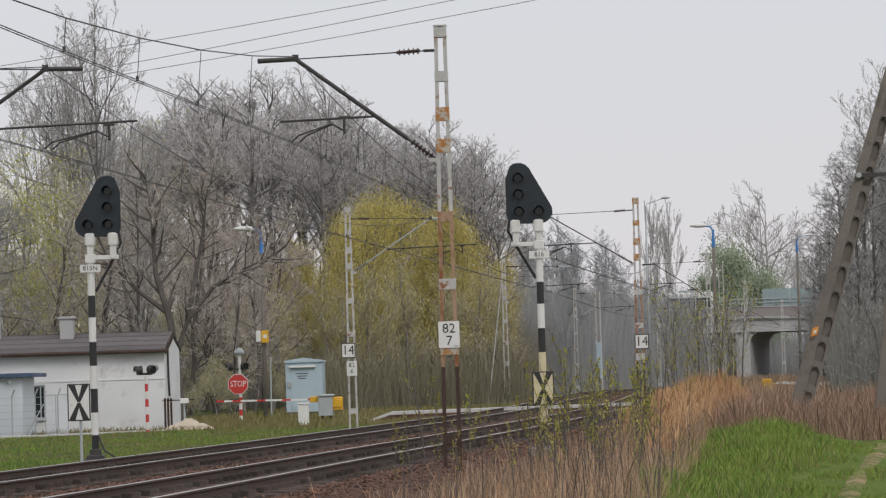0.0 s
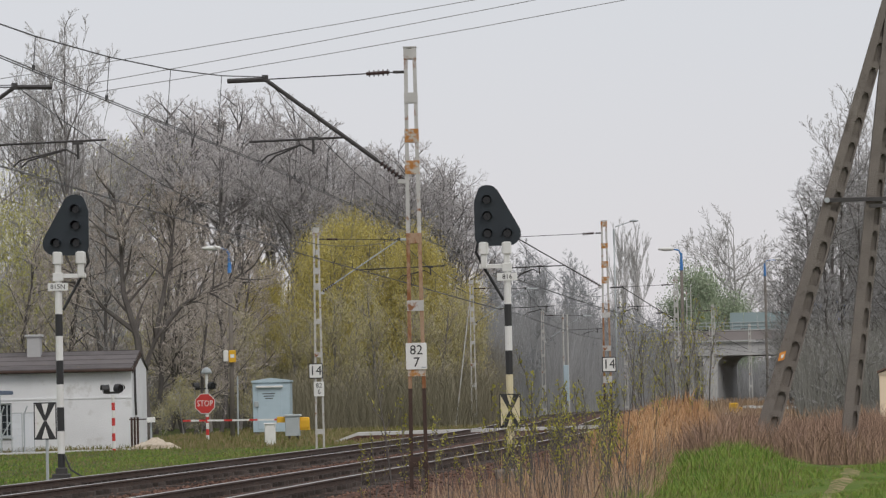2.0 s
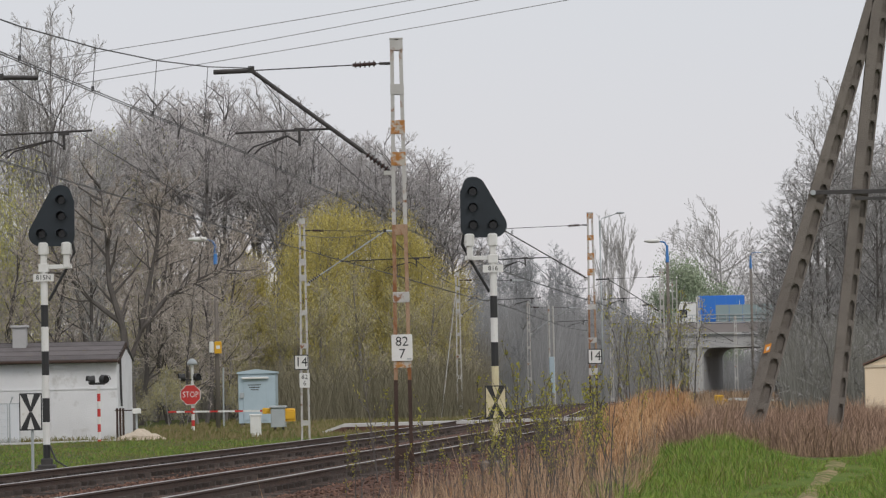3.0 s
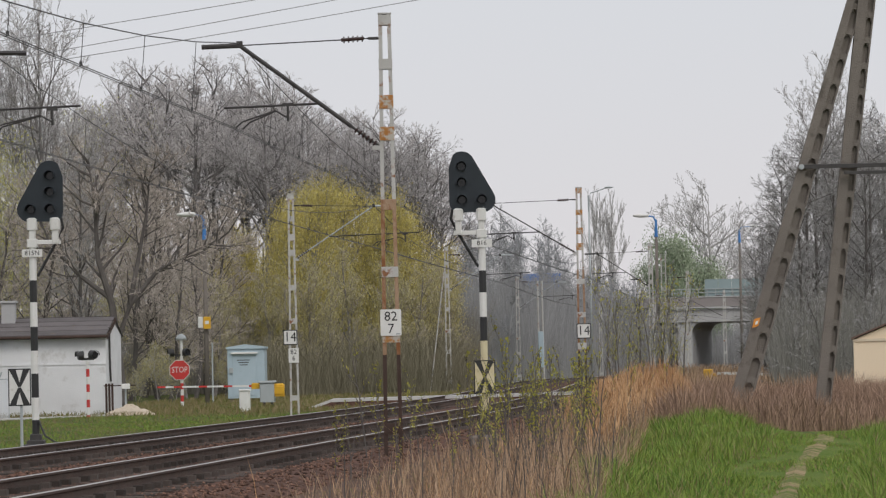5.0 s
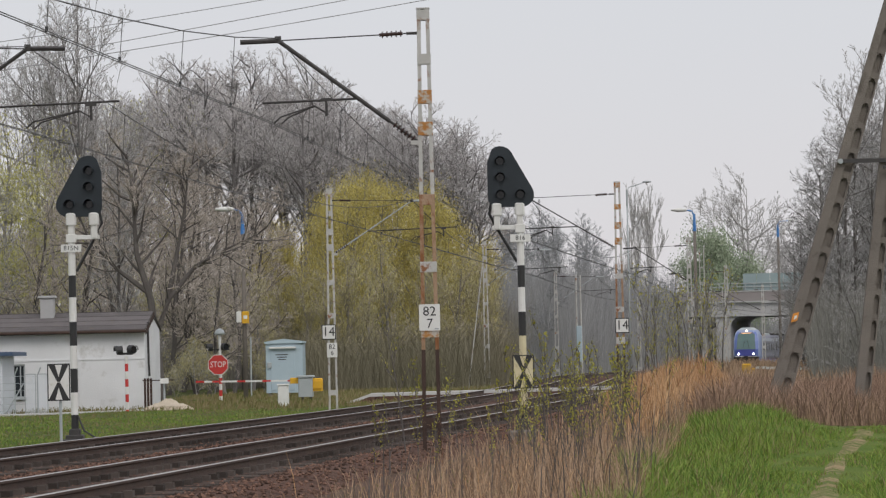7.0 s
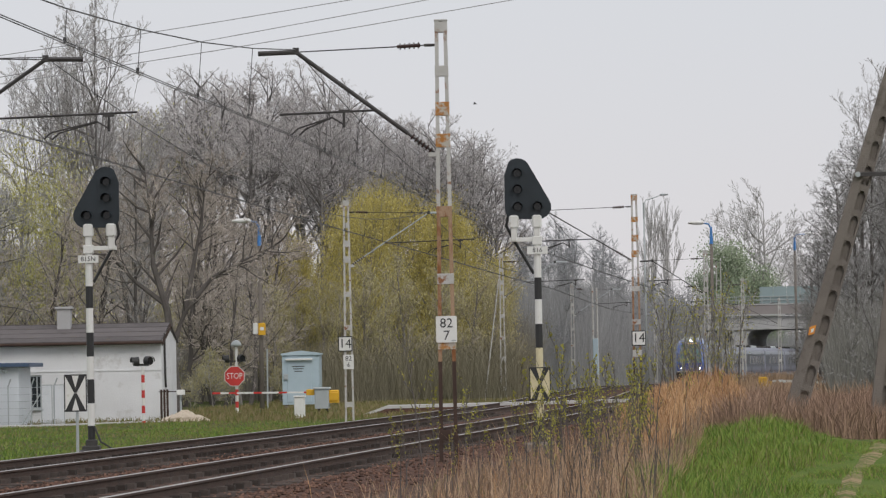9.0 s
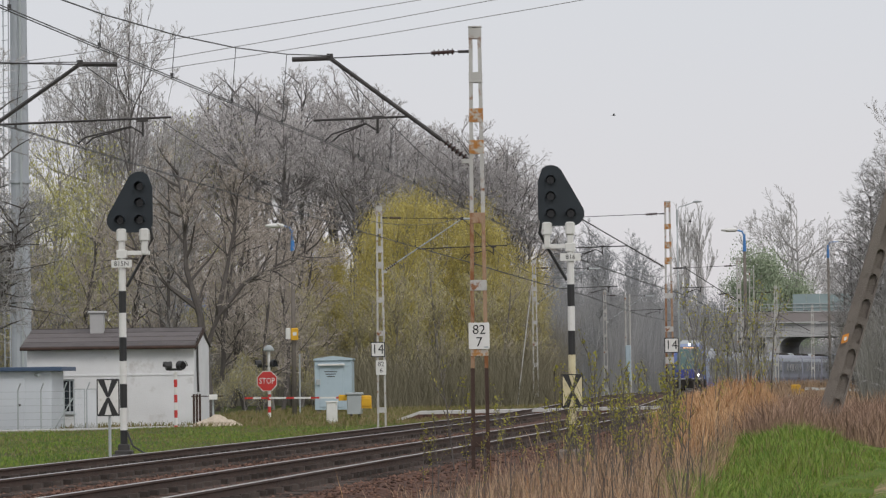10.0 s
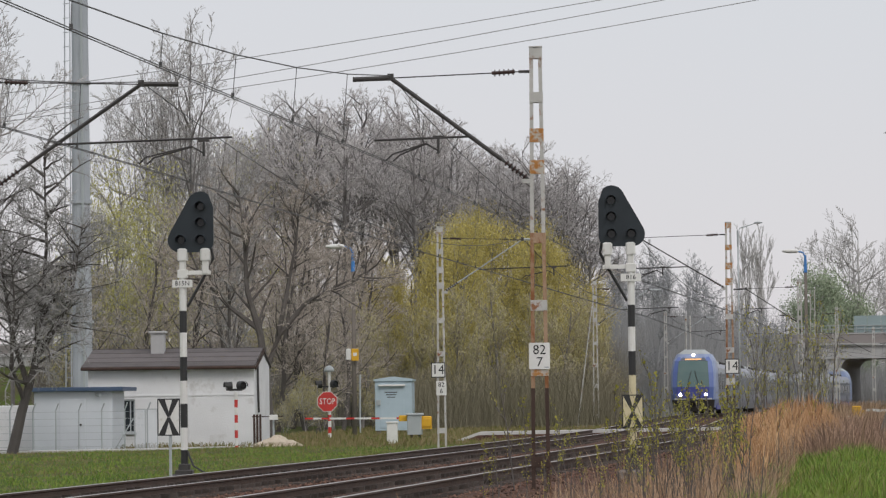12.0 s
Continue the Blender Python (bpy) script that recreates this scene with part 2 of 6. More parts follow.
# ---- geometry helpers ----
class Shape:
    def __init__(self):
        self.v, self.f = [], []

    def box(self, x0, x1, y0, y1, z0, z1):
        k = len(self.v)
        self.v += [(x, y, z) for z in (z0, z1) for x, y in ((x0, y0), (x1, y0), (x1, y1), (x0, y1))]
        self.f += [(k + 3, k + 2, k + 1, k), (k + 4, k + 5, k + 6, k + 7)]
        self.f += [(k + i, k + (i + 1) % 4, k + 4 + (i + 1) % 4, k + 4 + i) for i in range(4)]
        return self

    def soft(self, x0, x1, y0, y1, z0, z1, c=0.01):
        """A box with chamfered upright and top edges."""
        ring = [(x0 + c, y0), (x1 - c, y0), (x1, y0 + c), (x1, y1 - c), (x1 - c, y1), (x0 + c, y1), (x0, y1 - c), (x0, y0 + c)]
        mx, my = (x0 + x1) / 2, (y0 + y1) / 2
        sx, sy = 1 - 2 * c / max(x1 - x0, 1e-6), 1 - 2 * c / max(y1 - y0, 1e-6)
        top = [(mx + (x - mx) * sx, my + (y - my) * sy) for x, y in ring]
        self.loft([[(x, y, z0) for x, y in ring], [(x, y, z1 - c) for x, y in ring], [(x, y, z1) for x, y in top]])
        return self

    def loft(self, rings, caps=True):
        k, n = len(self.v), len(rings[0])
        for r in rings:
            self.v += [tuple(p) for p in r]
        for j in range(len(rings) - 1):
            a = k + j * n
            self.f += [(a + i, a + (i + 1) % n, a + n + (i + 1) % n, a + n + i) for i in range(n)]
        if caps:
            self.f.append(tuple(range(k + n - 1, k - 1, -1)))
            self.f.append(tuple(range(k + (len(rings) - 1) * n, k + len(rings) * n)))
        return self

    def tube(self, pts, r, n=8, r1=None, caps=True):
        pts = [Vector(p) for p in pts]
        rings, r1 = [], r if r1 is None else r1
        for i, p in enumerate(pts):
            d = (pts[min(i + 1, len(pts) - 1)] - pts[max(i - 1, 0)]).normalized()
            a = d.cross(Vector((0.31, 0.17, 0.93)) if abs(d.z) < 0.9 else Vector((1, 0, 0))).normalized()
            b = d.cross(a)
            rr = r + (r1 - r) * i / max(1, len(pts) - 1)
            rings.append([p + (a * math.cos(2 * math.pi * j / n) + b * math.sin(2 * math.pi * j / n)) * rr for j in range(n)])
        return self.loft(rings, caps)

    def plate(self, outline, y0, y1):
        """An upright plate: outline of (x, z), from y0 to y1."""
        return self.loft([[(x, y1, z) for x, z in outline], [(x, y0, z) for x, z in outline]])

    def quad(self, *p):
        k = len(self.v)
        self.v += [tuple(q) for q in p]
        self.f.append(tuple(range(k, k + len(p))))
        return self

    def mesh(self, name):
        me = bpy.data.meshes.new(name)
        me.from_pydata(self.v, [], self.f)
        return me


def part(name, shape, material, parent=None, label="", smooth=False):
    me = shape if isinstance(shape, bpy.types.Mesh) else shape.mesh(name)
    if not me.materials:
        me.materials.append(material)
    if smooth:
        me.polygons.foreach_set("use_smooth", [True] * len(me.polygons))
    ob = new(name, me)
    ob.parent = parent
    return tagged(ob, label)


def thing(name, m, label, category, group="", kind=""):
    ob = new(name)
    ob.empty_display_size = 0.1
    ob.matrix_world = m
    return tagged(ob, label, category, group, kind)


def lettering(name, text, size, x, y, z, material, parent, ratio=1.0):
    """Flat raised letters that face -y, centred on x and z."""
    cu = bpy.data.curves.new(name, "FONT")
    cu.body, cu.size, cu.align_x, cu.align_y, cu.extrude = text, size, "CENTER", "CENTER", 0.002
    cu.resolution_u = 2
    tmp = bpy.data.objects.new(name, cu)
    me = bpy.data.meshes.new_from_object(tmp)
    bpy.data.objects.remove(tmp)
    me.transform(pose(x, y, z, 90) @ Matrix.Diagonal((ratio, 1, 1, 1)))
    me.materials.clear()
    return part(name, me, material, parent)


def rounded(x0, x1, z0, z1, r, n=3):
    out = []
    for cx, cz, a in ((x1 - r, z0 + r, -90), (x1 - r, z1 - r, 0), (x0 + r, z1 - r, 90), (x0 + r, z0 + r, 180)):
        out += [(cx + r * math.cos(radians(a + 90 * i / n)), cz + r * math.sin(radians(a + 90 * i / n))) for i in range(n + 1)]
    return out


# ---- the line of the railway: x of the far track's axis at each distance y ----
LINE = [(-120, -23.9), (-60, -18.2), (0, -12.6), (50, -7.9), (100, -3.2), (140, 0.05), (180, 2.45), (224, 5.2), (303, 13.1), (395, 28.4), (480, 47), (600, 80), (760, 132)]
SPACING = 3.86


def line_x(y):
    i = max(1, min(len(LINE) - 3, next((j for j in range(len(LINE)) if LINE[j][0] > y), len(LINE) - 2) - 1))
    (y0, x0), (y1, x1), (y2, x2), (y3, x3) = LINE[i - 1:i + 3]
    s1, s2 = (x2 - x0) / (y2 - y0), (x3 - x1) / (y3 - y1)
    h = y2 - y1
    u = (y - y1) / h
    return (2 * u**3 - 3 * u**2 + 1) * x1 + (u**3 - 2 * u**2 + u) * h * s1 + (3 * u**2 - 2 * u**3) * x2 + (u**3 - u**2) * h * s2


def line_z(y):
    return -0.0003 * max(0, y - 100) + 0.22 * math.exp(-((y - 215) / 65) ** 2)


def track_point(y, off):
    """A point off metres to the right of the far track's axis, with the heading."""
    d = Vector((line_x(y + 0.5) - line_x(y - 0.5), 1, 0)).normalized()
    return Vector((line_x(y), y, line_z(y))) + Vector((d.y, -d.x, 0)) * off, math.atan2(-d.x, d.y)


# ---- ground, railway bed, tracks, road, path ----
def ground_z(x, y):
    """Meadow level: falls a little with the line, with small humps."""
    return -0.36 + line_z(max(60, min(y, 420))) + 0.05 * noise.noise((x * 0.25, y * 0.12, 0.3)) + 0.38 * math.exp(-((x - 4.6) / 1.5) ** 2 - ((y - 71) / 5) ** 2)


def build_ground():
    ys = [-400, -150, -60] + [-30 + 3 * i for i in range(110)] + [310, 340, 380, 420, 480, 600, 900, 1600, 3500]
    xs = [-2500, -900, -400, -200, -100] + [-60 + 1.5 * i for i in range(80)] + [70, 100, 150, 250, 500, 1000, 2500]
    s = Shape()
    for y in ys:
        for x in xs:
            s.v.append((x, y, ground_z(x, y)))
    w = len(xs)
    for j in range(len(ys) - 1):
        for i in range(w - 1):
            a = j * w + i
            s.f.append((a, a + 1, a + w + 1, a + w))
    ob = part("ground", s, GROUND, smooth=True)
    tagged(ob, "rough spring meadow, green and brown, with bare patches", "ground", kind="structure")


def strip(profile, y0, y1, step):
    """A sheet along the line: profile of (offset, height)."""
    s, n, k = Shape(), len(profile), 0
    y = y0
    while y <= y1 + 1e-6:
        p, a = track_point(y, 0)
        side = Vector((math.cos(a), math.sin(a), 0))
        for o, z in profile:
            s.v.append(tuple(p + side * o + Vector((0, 0, z))))
        if k:
            b = (k - 1) * n
            s.f += [(b + i, b + i + 1, b + n + i + 1, b + n + i) for i in range(n - 1)]
        k += 1
        y += step
    return s


def build_tracks():
    bed = [(-3.3, -0.62), (-1.9, -0.2), (-0.8, -0.17), (0.8, -0.17), (1.6, -0.2), (1.93, -0.23), (2.3, -0.2), (3.0, -0.17), (4.7, -0.17), (5.7, -0.2), (7.6, -0.7)]
    tagged(part("ballast_bed", strip(bed, -60, 700, 3), BALLAST), "rust-brown stone ballast bed under both tracks", "ballast", kind="structure")
    # sleepers: one mesh, tapered, with two fastening humps at each rail
    s = Shape()
    s.loft([[(-1.3, -0.13, -0.3), (1.3, -0.13, -0.3), (1.3, 0.13, -0.3), (-1.3, 0.13, -0.3)], [(-1.28, -0.09, -0.165), (1.28, -0.09, -0.165), (1.28, 0.09, -0.165), (-1.28, 0.09, -0.165)]])
    for c in (-0.75, 0.75):
        for d in (-0.14, 0.14):
            s.box(c + d - 0.06, c + d + 0.06, -0.07, 0.07, -0.17, -0.10)
    one = s.mesh("sleeper")
    one.materials.append(SLEEPER)
    far = Shape()
    for name, off in (("track_1", 0.0), ("track_2", SPACING)):
        root = thing(name, pose(0, 0, 0), "railway track of rusty rails with bright heads on concrete sleepers", "track", kind="structure")
        for g in (-0.7525, 0.7525):
            prof = [(-0.075, -0.15), (-0.07, -0.135), (-0.015, -0.12), (-0.012, -0.045), (-0.036, -0.03), (-0.036, -0.004), (0.036, -0.004), (0.036, -0.03), (0.012, -0.045), (0.015, -0.12), (0.07, -0.135), (0.075, -0.15)]
            rail = part("rail", strip([(off + g + a, b) for a, b in prof], -60, 700, 2), RAILSIDE, root)
            part("rail_head", strip([(off + g - 0.036, -0.006), (off + g - 0.028, 0.0), (off + g + 0.028, 0.0), (off + g + 0.036, -0.006)], -60, 700, 2), RAILTOP, rail, "bright worn running surface")
        y = 34.0
        for i in range(140):
            p, a = track_point(y, off)
            ob = part("sleeper", one, SLEEPER, root)
            ob.matrix_world = Matrix.Translation(p) @ Matrix.Rotation(a, 4, "Z")
            y += 0.6
        while y < 330:
            p, a = track_point(y, off)
            m = Matrix.Translation(p) @ Matrix.Rotation(a, 4, "Z")
            c = [m @ Vector(q) for q in ((-1.3, -0.12, -0.165), (1.3, -0.12, -0.165), (1.3, 0.12, -0.165), (-1.3, 0.12, -0.165))]
            far.quad(*c)
            y += 0.6
    tagged(part("far_sleepers", far, SLEEPER), "concrete sleepers farther down the line", "sleepers", kind="stuff")


def build_stones():
    rnd = random.Random(5)
    s = Shape()
    for _ in range(22000):
        y = 33 + 62 * rnd.random() ** 1.5
        off = rnd.uniform(-2.2, 6.6)
        if any(abs(off - c) < 0.13 for c in (-0.75, 0.75, SPACING - 0.75, SPACING + 0.75)):
            continue
        p, _ = track_point(y, off)
        z = -0.19 if off < 5.7 else -0.2 - (off - 5.7) * 0.26
        r = rnd.uniform(0.012, 0.034)
        k = len(s.v)
        c = p + Vector((0, 0, z + r * 0.3))
        for dx, dy, dz in ((1, 0, 0), (-1, 0, 0), (0, 1, 0), (0, -1, 0), (0, 0, 0.8), (0, 0, -0.8)):
            q = rnd.uniform(0.7, 1.3) * r
            s.v.append((c.x + dx * q + rnd.uniform(-0.4, 0.4) * r, c.y + dy * q, c.z + dz * q))
        for a, b, d in ((0, 2, 4), (2, 1, 4), (1, 3, 4), (3, 0, 4), (2, 0, 5), (1, 2, 5), (3, 1, 5), (0, 3, 5)):
            s.f.append((k + a, k + b, k + d))
    tagged(part("loose_ballast", s, STONE), "loose rust-brown ballast stones between and beside the rails", "ballast", kind="stuff")


def build_road():
    # crosses the line, passes the house, and goes on across the level crossing
    s = Shape()
    pts = [(-60, 98), (-34, 112), (-24, 118), (-19, 121.0), (-16, 122.8), (-13.2, 127), (-11, 131.5), (-8, 136), (-4, 139), (2, 143), (8, 148), (20, 160), (45, 190)]
    def level(x, y):
        return line_z(y) - 0.02 if -5.4 < x < 8.5 else -0.3 + line_z(y) if x < -11.5 else -0.37 + line_z(y)

    pts = [(xa + (xb - xa) * i / 4, ya + (yb - ya) * i / 4) for (xa, ya), (xb, yb) in zip(pts, pts[1:]) for i in range(4)] + pts[-1:]
    for x, y in pts:
        d = 1.3 if x < -9 else 1.5
        s.v += [(x, y - d, level(x, y)), (x, y + d, level(x, y))]
    for i in range(len(pts) - 1):
        s.f.append((2 * i, 2 * i + 2, 2 * i + 3, 2 * i + 1))
    # pale kerb edge towards the camera, with ballast banked under it
    bank = Shape()
    for lo, hi, sheet in ((0.0, 0.11, s), (0.11, 0.6, bank)):
        k = len(sheet.v)
        for x, y in pts:
            d = 1.3 if x < -9 else 1.5
            sheet.v += [(x, y - d - lo * 0.2, level(x, y) - lo), (x, y - d - hi * 0.2, level(x, y) - hi)]
        sheet.f += [(k + 2 * i, k + 2 * i + 1, k + 2 * i + 3, k + 2 * i + 2) for i in range(len(pts) - 1)]
    tagged(part("road_bank", bank, BALLAST), "dark stone bank under the lane's edge", "road edge", kind="structure")
    tagged(part("road", s, ASPHALT), "pale asphalt lane over the level crossing", "road", kind="structure")


def build_path():
    s = Shape()
    pts = [(0.3, -10, 0.3), (1.4, 15, 0.22), (2.85, 33, 0.20), (3.38, 38.5, 0.20), (4.06, 45.2, 0.17), (4.93, 53.3, 0.17), (5.88, 61, 0.18), (6.69, 67, 0.26), (7.4, 72, 0.4)]
    fine = []
    for (x0, y0, w0), (x1, y1, w1) in zip(pts, pts[1:]):
        for i in range(24):
            u = i / 24
            fine.append((x0 + (x1 - x0) * u, y0 + (y1 - y0) * u, w0 + (w1 - w0) * u))
    for i, (x, y, w) in enumerate(fine):
        a, b = w * (1 + 0.4 * noise.noise((0, y * 0.2, 1))), w * (1 + 0.4 * noise.noise((5, y * 0.2, 1)))
        s.v += [(x - a, y, ground_z(x - a, y) + 0.012), (x, y, ground_z(x, y) + 0.055), (x + b, y, ground_z(x + b, y) + 0.012)]
        if i:
            k = 3 * (i - 1)
            s.f += [(k, k + 1, k + 4, k + 3), (k + 1, k + 2, k + 5, k + 4)]
    tagged(part("footpath", s, DIRT), "narrow trodden dirt path through the grass", "path", kind="structure")


def patch(name, label, material, lo, hi, y0, y1, lift):
    """A thin sheet of other soil laid over the meadow between two lines."""
    s, n, rows = Shape(), 8, 60
    for j in range(rows + 1):
        y = y0 + (y1 - y0) * j / rows
        for i in range(n + 1):
            x = lo(y) + (hi(y) - lo(y)) * i / n
            s.v.append((x, y, ground_z(x, y) + lift))
    for j in range(rows):
        for i in range(n):
            a = j * (n + 1) + i
            s.f.append((a, a + 1, a + n + 2, a + n + 1))
    tagged(part(name, s, material, smooth=True), label, "ground", kind="structure")


build_ground()
patch("soil_strip", "bare red-brown soil among dry weeds", SOIL, lambda y: line_x(y) + SPACING + 1.9, lambda y: 1.6 + (y - 40) * 0.066 + 0.25 * math.sin(y), 25, 118, 0.015)
patch("lawn_ground", "green turf beside the footpath", LAWN, lambda y: 1.6 + (y - 40) * 0.066 + 0.25 * math.sin(y), lambda y: 12 + 0 * y, 25, 76, 0.02)
build_tracks()
build_stones()
build_road()
build_path()


# ---- overhead line: masts, cantilevers, wires ----
MAST_H = 7.32


def build_mast(x, y, zb, side, reach, push, detail, sign="", rusty=False):
    """A two-legged plated mast; side -1: arm to the left; push: the steady arm presses outward."""
    label = "two-legged steel catenary mast, flaking white paint and rust"
    root = thing("catenary_mast", pose(x, y, zb), label, "catenary mast", "overhead line masts")

    def half(z):
        return 0.155 - 0.055 * z / MAST_H

    zones = ((-0.4, 1.75, DARKLEG), (1.75, 4.15, RUSTLEG), (4.15, MAST_H, GALV)) if detail else ((-0.4, 1.9, DARKLEG), (1.9, 4.6, RUSTLEG), (4.6, MAST_H, GALV)) if rusty else ((-0.4, MAST_H, GALV),)
    for sx in (-1, 1):
        for z0, z1, m in zones:
            s = Shape()
            # channel: web and two flanges
            for x0, x1, ya, yb in ((0.0, 0.012, -0.07, 0.07), (0.012, 0.06, -0.07, -0.058), (0.012, 0.06, 0.058, 0.07)):
                s.loft([[(sx * (half(z) - x0), ya, z), (sx * (half(z) - x1), ya, z), (sx * (half(z) - x1), yb, z), (sx * (half(z) - x0), yb, z)][::sx] for z in (z0, z1)])
            part("leg", s, m, root, "bare rusty lower leg" if m is RUSTLEG else "dark tarred foot of the leg" if m is DARKLEG else "")
    for z, m in ((7.22, GALV), (6.50, GALV), (5.88, RUST), (5.36, RUST), (4.20, RUSTLEG), (3.10, GALV), (2.06, RUST), (0.55, DARKLEG)):
        w = half(z) + 0.004
        h = 0.085 if m is not RUST else 0.11
        m = m if detail else RUST if rusty and z > 5 else GALV
        for ya in (-0.08, 0.07):
            part("batten_plate", Shape().soft(-w, w, ya, ya + 0.01, z - h, z + h, 0.003), m, root, "rust-orange batten plate" if m is RUST else "")
    part("cap", Shape().box(-half(MAST_H) - 0.01, half(MAST_H) + 0.01, -0.08, 0.08, MAST_H, MAST_H + 0.02), GALV, root)
    k = side

    def X(d):
        return k * d

    n = 8 if detail else 5
    # far left-hand struts get a lighter grey in place of light and haze
    armmat = DARKSTEEL if side < 0 or y < 70 else GREYBOX
    tie_z, ap = 6.93, Vector((X(reach), 0, 6.86))
    part("tie_rod", Shape().tube([(X(0.1), 0, tie_z), (X(0.28), 0, tie_z)], 0.025, n).tube([(X(0.28), 0, tie_z), ap], 0.011, 5), DARKSTEEL, root)
    ins = Shape()
    for i in range(5):
        ins.tube([(X(0.36 + 0.075 * i), 0, tie_z - 0.004 * i), (X(0.38 + 0.075 * i), 0, tie_z - 0.004 * i)], 0.055, n).tube([(X(0.34 + 0.075 * i), 0, tie_z - 0.004 * i), (X(0.42 + 0.075 * i), 0, tie_z - 0.004 * i)], 0.03, n)
    part("insulator", ins, INSUL, root)
    foot = Vector((X(0.12), 0, 5.15))
    mid = foot.lerp(ap, 0.2)
    arm = part("strut", Shape().tube([mid, ap], 0.036 if detail or y < 70 else 0.022, n).tube([ap, ap + Vector((X(0.62), 0, -0.015))], 0.042, n).tube([foot, mid], 0.022, n), armmat, root)
    ins = Shape()
    for i in range(6):
        p = foot.lerp(mid, 0.15 + 0.13 * i)
        ins.tube([p, foot.lerp(mid, 0.20 + 0.13 * i)], 0.05, n)
    part("insulator", ins, INSUL, root)
    part("clamp", Shape().box(ap.x - 0.05, ap.x + 0.05, -0.04, 0.04, ap.z - 0.04, ap.z + 0.07), DARKSTEEL, arm)
    part("bracket", Shape().box(min(X(0.08), X(0.24)), max(X(0.08), X(0.24)), -0.06, 0.06, 5.10, 5.17), GALV, root)
    # registration tube and steady arm
    u = (ap.z - 5.88) / (ap.z - foot.z)
    hinge = ap.lerp(foot, u)
    tip = Vector((X(reach + (1.5 if push else 0.28)), 0, 5.84 if not push else 5.96))
    reg = part("registration_tube", Shape().tube([hinge, tip], 0.02, n), DARKSTEEL, root)
    dx = reach + 1.03 if push else reach - 0.77
    dz = 5.94 if push else 5.9
    part("drop_bracket", Shape().tube([(X(dx), 0, dz), (X(dx), 0, dz - 0.29)], 0.022, n).box(X(dx) - 0.09, X(dx) + 0.09, -0.025, 0.025, dz - 0.05, dz), DARKSTEEL, reg)
    cx = reach - 0.05 if push else reach + 0.1
    st = Shape()
    sg = 1 if cx > dx else -1
    for o in (0.0, 0.12):
        st.tube([(X(dx), o, dz - 0.24), (X(dx + sg * 0.2), o, dz - 0.12), (X(cx - sg * 0.12 - sg * o), o, dz - 0.29), (X(cx - sg * o), o, dz - 0.40)], 0.015, 5)
    part("steady_arm", st, DARKSTEEL, reg)
    if detail:
        base = Shape().soft(-0.4, 0.4, -0.35, 0.35, -0.6, -0.05, 0.03)
        part("foundation", base, CONCRETE, root)
    if sign == "827":
        b = part("kilometre_board", Shape().plate(rounded(-0.17, 0.17, 2.06, 2.49, 0.015), -0.105, -0.095), WHITE, root, "white board with black figures 82 over 7")
        lettering("figures", "82", 0.22, 0, -0.107, 2.37, BLACK, b)
        lettering("figures", "7", 0.22, 0, -0.107, 2.17, BLACK, b)
        part("small_print", Shape().box(0.08, 0.15, -0.109, -0.106, 2.08, 2.10), GREYBOX, b)
    if sign in ("14L", "14R"):
        ox = -0.1 if sign == "14L" else 0.06
        b = part("speed_board", Shape().plate(rounded(ox - 0.235, ox + 0.235, 2.31, 2.81, 0.02), -0.115, -0.10), BLACK, root, "square white board, black border and figures 14")
        part("face", Shape().plate(rounded(ox - 0.205, ox + 0.205, 2.34, 2.78, 0.01), -0.122, -0.118), WHITE, b)
        lettering("figures", "14", 0.44, ox, -0.126, 2.56, BLACK, b, 0.95)
        if sign == "14L":
            b = part("kilometre_board", Shape().plate(rounded(-0.17, 0.17, 1.72, 2.2, 0.015), -0.115, -0.10), WHITE, root, "white board with figures 82 over 6")
            lettering("figures", "82", 0.22, 0, -0.118, 2.07, BLACK, b)
            lettering("figures", "6", 0.22, 0, -0.118, 1.86, BLACK, b)
    return Vector((x + k * reach, y, zb + 6.9)), Vector((x + k * cx, y, zb + 5.5))


